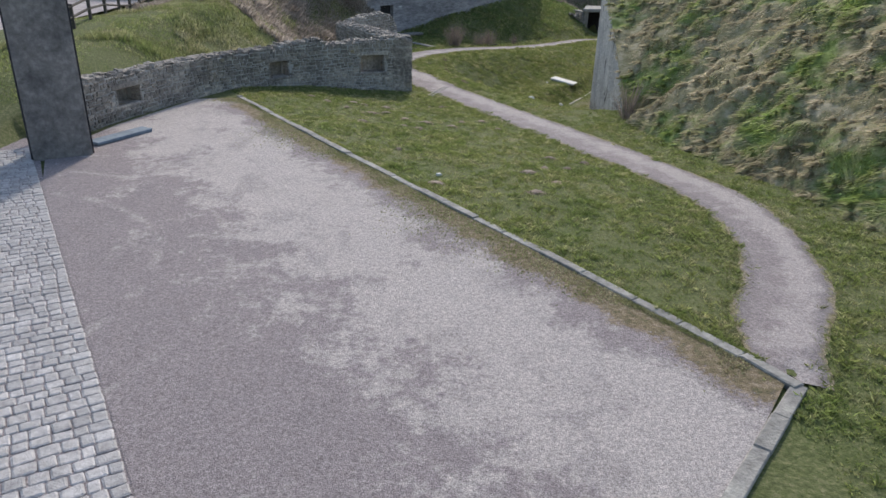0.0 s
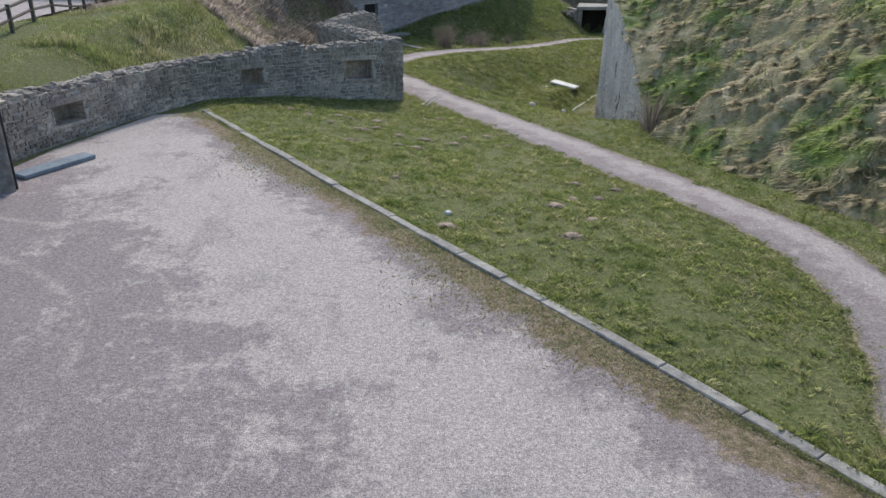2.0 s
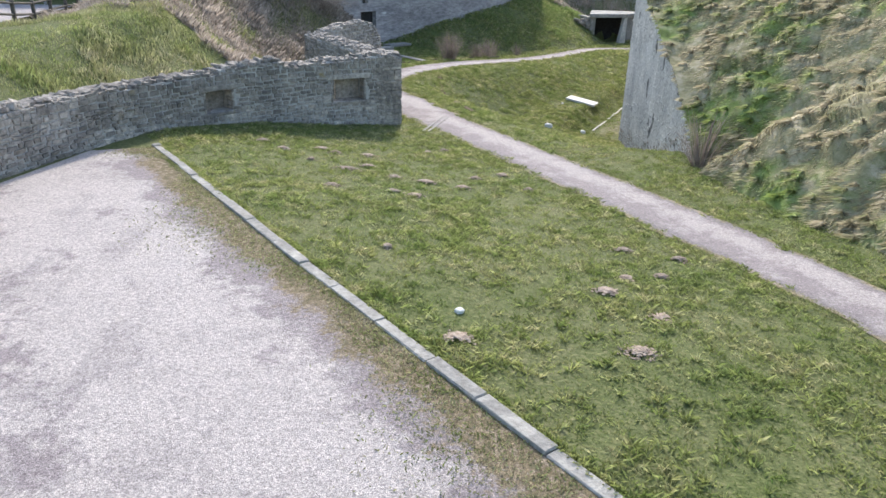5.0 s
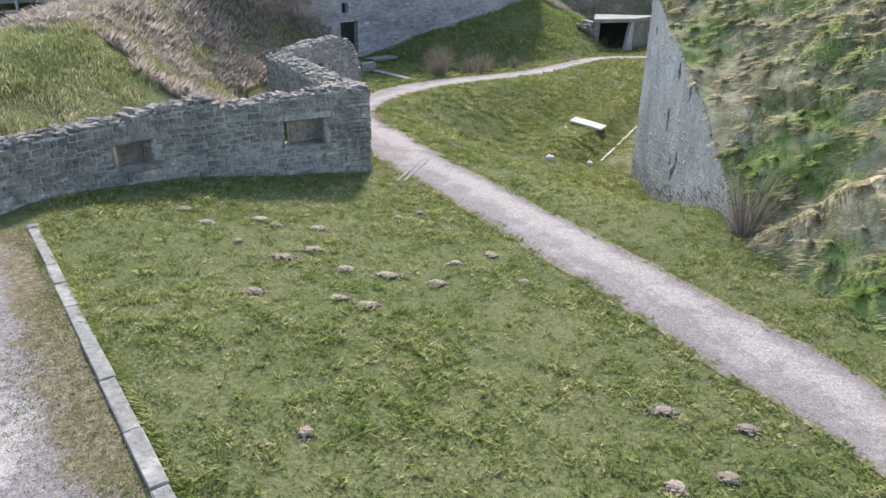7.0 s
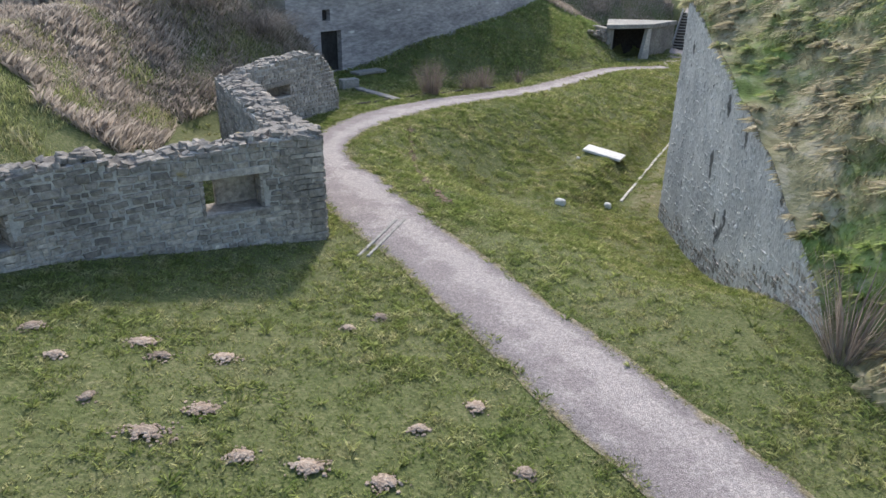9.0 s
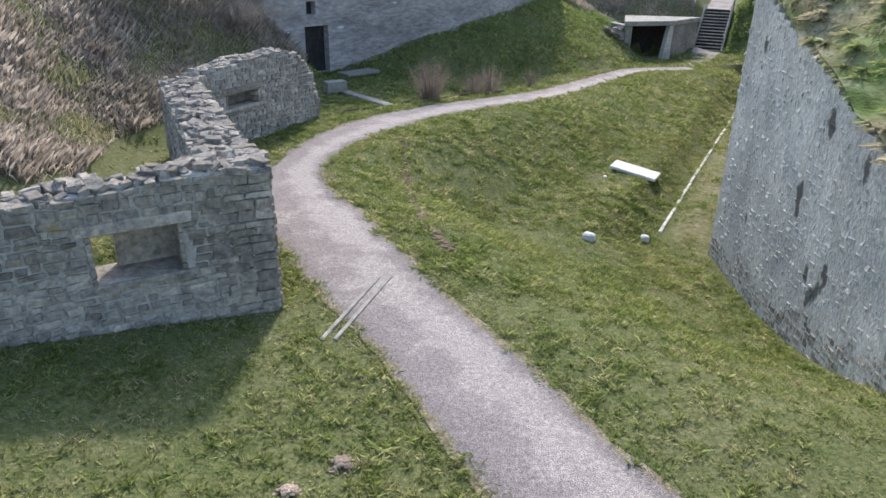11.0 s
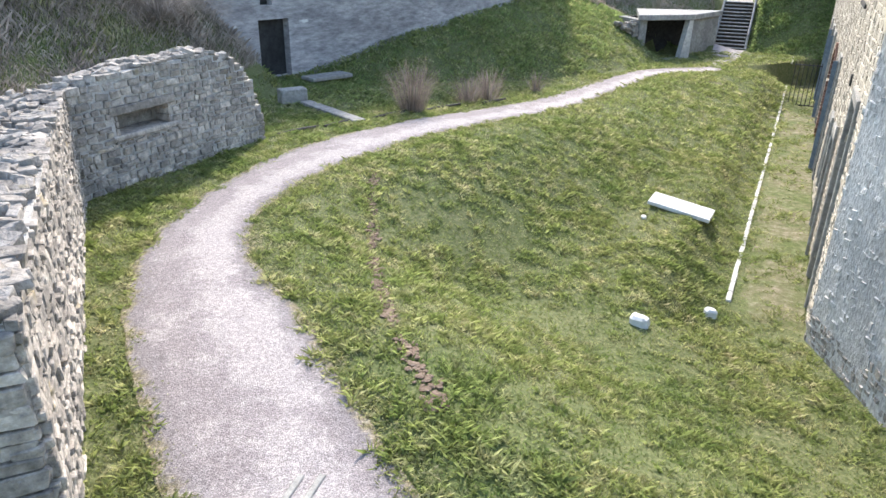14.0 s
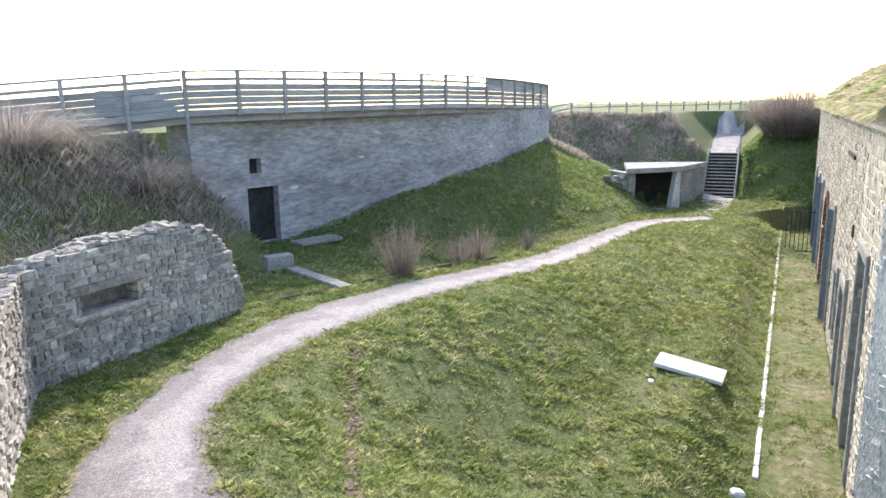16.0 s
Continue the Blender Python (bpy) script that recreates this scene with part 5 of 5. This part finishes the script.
tagged(lawn, "short uneven green and straw-coloured lawn grass", "grass", kind="stuff")

# matted tussocks of the rampart
us, vs_ = rg.uniform(0, n1 - 1.01, 240000), rg.uniform(0, 42, 240000)
i0, j0 = us.astype(int), np.clip(vs_.astype(int), 0, n2 - 2)
fu, fv = us - i0, vs_ - j0


def on_mound(A):
    return (A[i0, j0] * (1 - fu) + A[i0 + 1, j0] * fu) * (1 - fv) + (A[i0, j0 + 1] * (1 - fu) + A[i0 + 1, j0 + 1] * fu) * fv


bx, by, bz = on_mound(MX), on_mound(MY), on_mound(MZ)
ok = (by > 6) & (by < 62)
bx, by, bz = bx[ok], by[ok], bz[ok]
# strands lie downhill, combed into locks that swing from side to side
lock = value_noise(bx, by, 0.55, 61) + 0.6 * value_noise(bx, by, 1.7, 62)
h = rg.uniform(0.14, 0.32, len(bx)) * (0.75 + 0.4 * np.clip(value_noise(bx, by, 0.7, 63), -0.6, 1))
ln = np.column_stack([-0.75 * h * rg.uniform(0.7, 1.3, len(bx)), -0.2 * h + lock * h * 0.8 + rg.normal(0, 0.12, len(bx)) * h, -0.42 * h])
tus = blades("rampart_grass", np.column_stack([bx, by, bz - 0.03]), h * 0.45, ln, 0.010, M_STRAW, 0.8, 71)
tagged(tus, "long matted green and straw tussock grass on the rampart", "grass", kind="stuff")
tuss = rg.randint(0, len(bx), 1800)
tx, ty, tz = [np.repeat(q_[tuss], 34) for q_ in (bx, by, bz)]
ta = rg.uniform(0, 2 * np.pi, len(tx))
tq = np.sqrt(rg.uniform(0, 1, len(tx)))
tr_ = np.repeat(rg.uniform(0.12, 0.3, len(tuss)), 34)
th = np.repeat(rg.uniform(0.12, 0.26, len(tuss)), 34) * rg.uniform(0.7, 1.1, len(tx))
tl = np.column_stack([np.cos(ta) * tr_ * tq * 1.5 - 0.15, np.sin(ta) * tr_ * tq * 1.5 - 0.04, -th * 0.9 * tq])
tagged(blades("rampart_tussocks", np.column_stack([tx, ty, tz - 0.04]), th, tl, 0.009, M_STRAW, 0.5, 72), "drooping straw-coloured grass tussocks on the rampart", "grass", kind="stuff")

# rough growth on the landward bank and the rear bank
def growth(name, label, n, box, test, hgt, mat, wd, seed, lean=0.5):
    x, y = scatter(n, *box)
    m = test(x, y)
    x, y = x[m], y[m]
    z = ground_height(x, y) - 0.02
    cl_ = 0.6 + 0.6 * np.clip(value_noise(x, y, 1.1, seed) + 0.3, -0.4, 1)
    h = rg.uniform(*hgt, len(x)) * cl_
    a_ = rg.uniform(0, 2 * np.pi, len(x))
    ln_ = np.column_stack([np.cos(a_), np.sin(a_), np.zeros(len(x))]) * (h * rg.uniform(0.1, lean, len(x)))[:, None]
    tagged(blades(name, np.column_stack([x, y, z]), h, ln_, wd, mat, 0.4, seed), label, "plants", kind="stuff")


fs_ = rg.uniform(0, FACADE_LEN, 9000)
fo_ = rg.uniform(-0.5, 0.1, 9000)
fx_, fy_ = [FACADE_A[k] + FACADE_DIR[k] * fs_ - (0.874, -0.486)[k] * fo_ for k in (0, 1)]
fh_ = rg.uniform(0.12, 0.4, 9000)
tagged(blades("roof_fringe", np.column_stack([fx_, fy_, np.full(9000, 3.66)]), fh_ * 0.6, np.column_stack([-0.874 * fh_, 0.486 * fh_, -fh_ * rg.uniform(0.2, 1.3, 9000)]), 0.012, M_STRAW, 0.6, 88),
       "dry grass hanging over the top of the barrack wall", "grass", kind="stuff")


def bank_d(x, y):
    return polyline_side(x, y, BANK_LINE)[0]


growth("bank_scrub", "dense dry brown scrub and stalks on the bank", 115000, (-16, -3, 36, 55), lambda x, y: (bank_d(x, y) < -0.6) & (y > 37 + 3 * value_noise(x, y, 2.0, 5)) & (polyline_side(x, y, BLOCK_LINE)[0] > -0.3) | (bank_d(x, y) < -0.6) & (y > 37) & (y < 52),
       (0.15, 0.5), M_TWIG, 0.008, 81, 0.9)
growth("bank_dry_grass", "pale dry grass tufts on the bank behind the wall", 110000, (-16, -3, 25, 50), lambda x, y: (bank_d(x, y) < -0.7) & (value_noise(x, y, 2.5, 15) + (y - 31) * 0.07 > 0.0), (0.1, 0.34), M_DRY, 0.011, 82)
growth("bank_grass", "short green grass on the bank behind the wall", 110000, (-16, -5, 19, 48), lambda x, y: (bank_d(x, y) < -0.8) & (y < 38 + 4 * value_noise(x, y, 2.2, 19) - 0.6 * (x + 9)), (0.05, 0.14), M_GRASS, 0.011, 83)
growth("slope_grass", "thick dark green grass on the slope below the blockhouse", 70000, (-4, 16, 53, 74), lambda x, y: (polyline_side(x, y, BLOCK_LINE)[0] > 0.05) & (polyline_side(x, y, BLOCK_LINE)[0] < 5), (0.08, 0.22), M_IVY, 0.02, 84, 1.2)
growth("rear_scrub", "dry grey-brown scrub on the rear bank", 50000, (9, 21, 70, 80), lambda x, y: (polyline_side(x, y, REAR_LINE)[0] < -2.2) & (np.abs((x - STAIR[0]) * 0.891 - (y - STAIR[1]) * 0.454) > 1.3), (0.15, 0.4), M_TWIG, 0.014, 85)
growth("rear_grass", "green grass on the foot of the rear bank", 30000, (8, 21, 68, 78), lambda x, y: (polyline_side(x, y, REAR_LINE)[0] < 0.0) & (polyline_side(x, y, REAR_LINE)[0] > -2.6) & (np.abs((x - STAIR[0]) * 0.891 - (y - STAIR[1]) * 0.454) > 1.3), (0.08, 0.2), M_IVY, 0.02, 87, 1.2)
growth("rear_ivy", "low green ivy covering the bank beside the steps", 40000, (21.8, 30, 66, 78), lambda x, y: (polyline_side(x, y, REAR_LINE)[0] < -0.1) & ((x - STAIR[0]) * 0.891 - (y - STAIR[1]) * 0.454 > 1.15), (0.08, 0.22), M_IVY, 0.05, 86, 1.5)


def shrub(label, x, y, z, radius, height, n, mat, seed, name="shrub", thin=0.006, arch=0.3, spread=0.25):
    """Bare arching twigs from one stool."""
    r = np.random.RandomState(seed)
    v, f = [], []
    for k in range(n):
        a_ = r.uniform(0, 2 * np.pi)
        q = math.sqrt(r.uniform(0, 1))
        d = np.array((math.cos(a_), math.sin(a_), 0.0))
        p0 = np.array((x, y, z)) + d * radius * spread * q
        top = p0 + d * radius * q + np.array((0, 0, height * (1 - 0.35 * q * q) * r.uniform(0.5, 1.0))) + r.normal(0, 0.12, 3) * radius
        mid = (p0 + top) / 2 + np.array((0, 0, height * 0.12)) + r.normal(0, 0.05, 3)
        end = top + r.normal(0, 0.09, 3) * radius + d * radius * arch * q + np.array((0, 0, -height * arch * q * r.uniform(0, 1)))
        side = np.array((-d[1], d[0], 0)) * thin
        if r.uniform() < 0.5:
            side = np.array((d[0], d[1], 0)) * thin
        o = len(v)
        for p_, w_ in ((p0, 1.4), (mid, 1.0), (top, 0.7), (end, 0.3)):
            v += [p_ - side * w_, p_ + side * w_]
        f += [(o + 2 * q_, o + 2 * q_ + 1, o + 2 * q_ + 3, o + 2 * q_ + 2) for q_ in range(3)]
    thing = new(name)
    link_mesh("crown", v, f, mat, thing)
    bm = bmesh.new()
    for k in range(5):
        a_ = k * 1.3 + seed
        tube(bm, [(x + 0.05 * math.cos(a_), y + 0.05 * math.sin(a_), z - 0.1), (x + 0.25 * radius * math.cos(a_), y + 0.25 * radius * math.sin(a_), z + height * 0.4),
                  (x + 0.5 * radius * math.cos(a_), y + 0.5 * radius * math.sin(a_), z + height * 0.75)], [0.03, 0.02, 0.008], 5)
    part("stool", bm, mat, thing)
    tagged(thing, label, "shrub", "bare shrubs")


def g0(x, y):
    return float(ground_height(x, y))


shrub("bare twiggy shrub standing beside the gravel path", 1.3, 49.9, g0(1.3, 49.9), 0.7, 1.75, 420, M_BRUSH, 1, thin=0.0035, arch=0.1, spread=0.5)
shrub("low bare shrub behind the edging logs", 3.2, 52.1, g0(3.2, 52.1), 0.6, 1.15, 260, M_BRUSH, 2, thin=0.0035, arch=0.1, spread=0.6)
shrub("low bare shrub with broken stems behind the edging logs", 4.0, 52.9, g0(4.0, 52.9), 0.55, 1.3, 260, M_BRUSH, 3, thin=0.0035, arch=0.1, spread=0.6)
shrub("small broken dead shrub near the path", 6.1, 55.4, g0(6.1, 55.4), 0.5, 1.0, 70, M_BRUSH, 4, thin=0.006)
shrub("large pale dry bush drooping over the bank", -8.9, 48.6, g0(-8.9, 48.6) - 0.4, 1.7, 1.5, 2200, M_TWIG, 5, arch=0.7)
shrub("wide dry bush on the bank below the footbridge", -6.2, 50.2, g0(-6.2, 50.2) - 0.4, 1.5, 1.1, 1500, M_TWIG, 6, arch=0.6)
shrub("leafless bush growing at the foot of the bastion wall", 7.55, 27.1, g0(7.55, 27.1), 0.9, 1.9, 110, M_BRUSH, 7, thin=0.005)
shrub("big grey leafless bush on the crest above the steps", 27.2, 75.2, g0(27.2, 75.2) - 0.6, 1.9, 3.3, 3600, M_BRUSH, 8, thin=0.010, arch=0.15, spread=0.85)
shrub("small bare tree on top of the rampart", 15.6, 46.5, 4.7, 0.35, 1.5, 60, M_TWIG, 9, "small_tree", thin=0.01, arch=0.1)
for k, (x, y) in enumerate(((-15.3, 46.5), (-16.8, 48.5), (-14.2, 48.9), (-18.8, 50.5), (-16.3, 51.5))):
    shrub("bare brown hedge bush behind the fence", x, y, g0(x, y), 1.3, 1.7, 900, M_TWIG, 20 + k, thin=0.01, arch=0.2)


# ---- worn ways to the steps ----
def draped(name, label, pts, mat, seed):
    line = spline(pts, 8)
    tg = np.gradient(line[:, :2], axis=0)
    tg /= np.linalg.norm(tg, axis=1)[:, None]
    v, f = [], []
    for i, (p, d) in enumerate(zip(line, tg)):
        for c in range(5):
            e = c / 2 - 1
            o = e * (p[2] / 2 + 0.15 * float(noise.noise((i * 0.4, seed + e, 0.2))))
            v.append((p[0] + d[1] * o, p[1] - d[0] * o, 0.03 - 0.025 * e * e))
        if i:
            q = (i - 1) * 5
            f += [(q + c, q + c + 1, q + c + 6, q + c + 5) for c in range(4)]
    v = np.array(v)
    v[:, 2] += ground_height(v[:, 0], v[:, 1])
    tagged(link_mesh(name, v, f, mat, smooth=True), label, "path", kind="structure")


draped("worn_path", "trodden pale gravel leading to the foot of the steps", [(16.4, 64.4, 1.4), (18.8, 68.0, 1.5), (21.0, 72.2, 1.8)], M_PATH, 1)
draped("worn_patch", "bare trodden earth beside the path's end", [(12.6, 62.2, 0.8), (15.6, 60.9, 1.3), (17.6, 58.3, 0.5)], M_STRIP, 2)
draped("worn_path", "gravel way running on above the steps", [(23.1, 76.6, 1.6), (24.6, 79.6, 1.8), (28.5, 87.0, 2.0)], M_PATH, 3)

# ---- van parked behind the footbridge ----
van = new("parked_van")
mvn = pose(-15.0, 74.0, 3.05, 0, 0, 10)
bm = bmesh.new()
prof = [(-2.3, 0.35), (-2.3, 1.8), (-2.1, 1.95), (1.0, 1.95), (1.75, 1.2), (2.3, 1.0), (2.35, 0.35)]
a_, b_ = [[bm.verts.new(mvn @ Vector((x, s_ * 0.9, z))) for x, z in prof] for s_ in (-1, 1)]
for k in range(len(prof)):
    q = (k + 1) % len(prof)
    bm.faces.new((a_[k], a_[q], b_[q], b_[k]))
bm.faces.new(a_[::-1])
bm.faces.new(b_)
bmesh.ops.bevel(bm, geom=list(bm.edges), offset=0.06, segments=2, affect="EDGES")
M_TEAL = material("teal_paint", [(0.3, (0.10, 0.20, 0.24)), (0.6, (0.13, 0.25, 0.29))], [(0.4, (0.9, 0.9, 0.9)), (0.6, W1)], 0.35, (5, 1), 0)
part("body", bm, M_TEAL, van)
for x in (-1.3, -0.2, 0.75):
    box_part("side_window", mvn @ pose(x, -0.905, 1.5), 0.85, 0.03, 0.45, M_IRON, van, 0.01)
for x in (-1.5, 1.5):
    for y in (-0.8, 0.8):
        bm = bmesh.new()
        bmesh.ops.create_cone(bm, cap_ends=True, segments=20, radius1=0.33, radius2=0.33, depth=0.22, matrix=mvn @ pose(x, y, 0.3, 90, 0, 0))
        part("wheel", bm, M_IRON, van)
tagged(van, "teal van parked beyond the timber footbridge", "van")
bpy.context.view_layer.update()
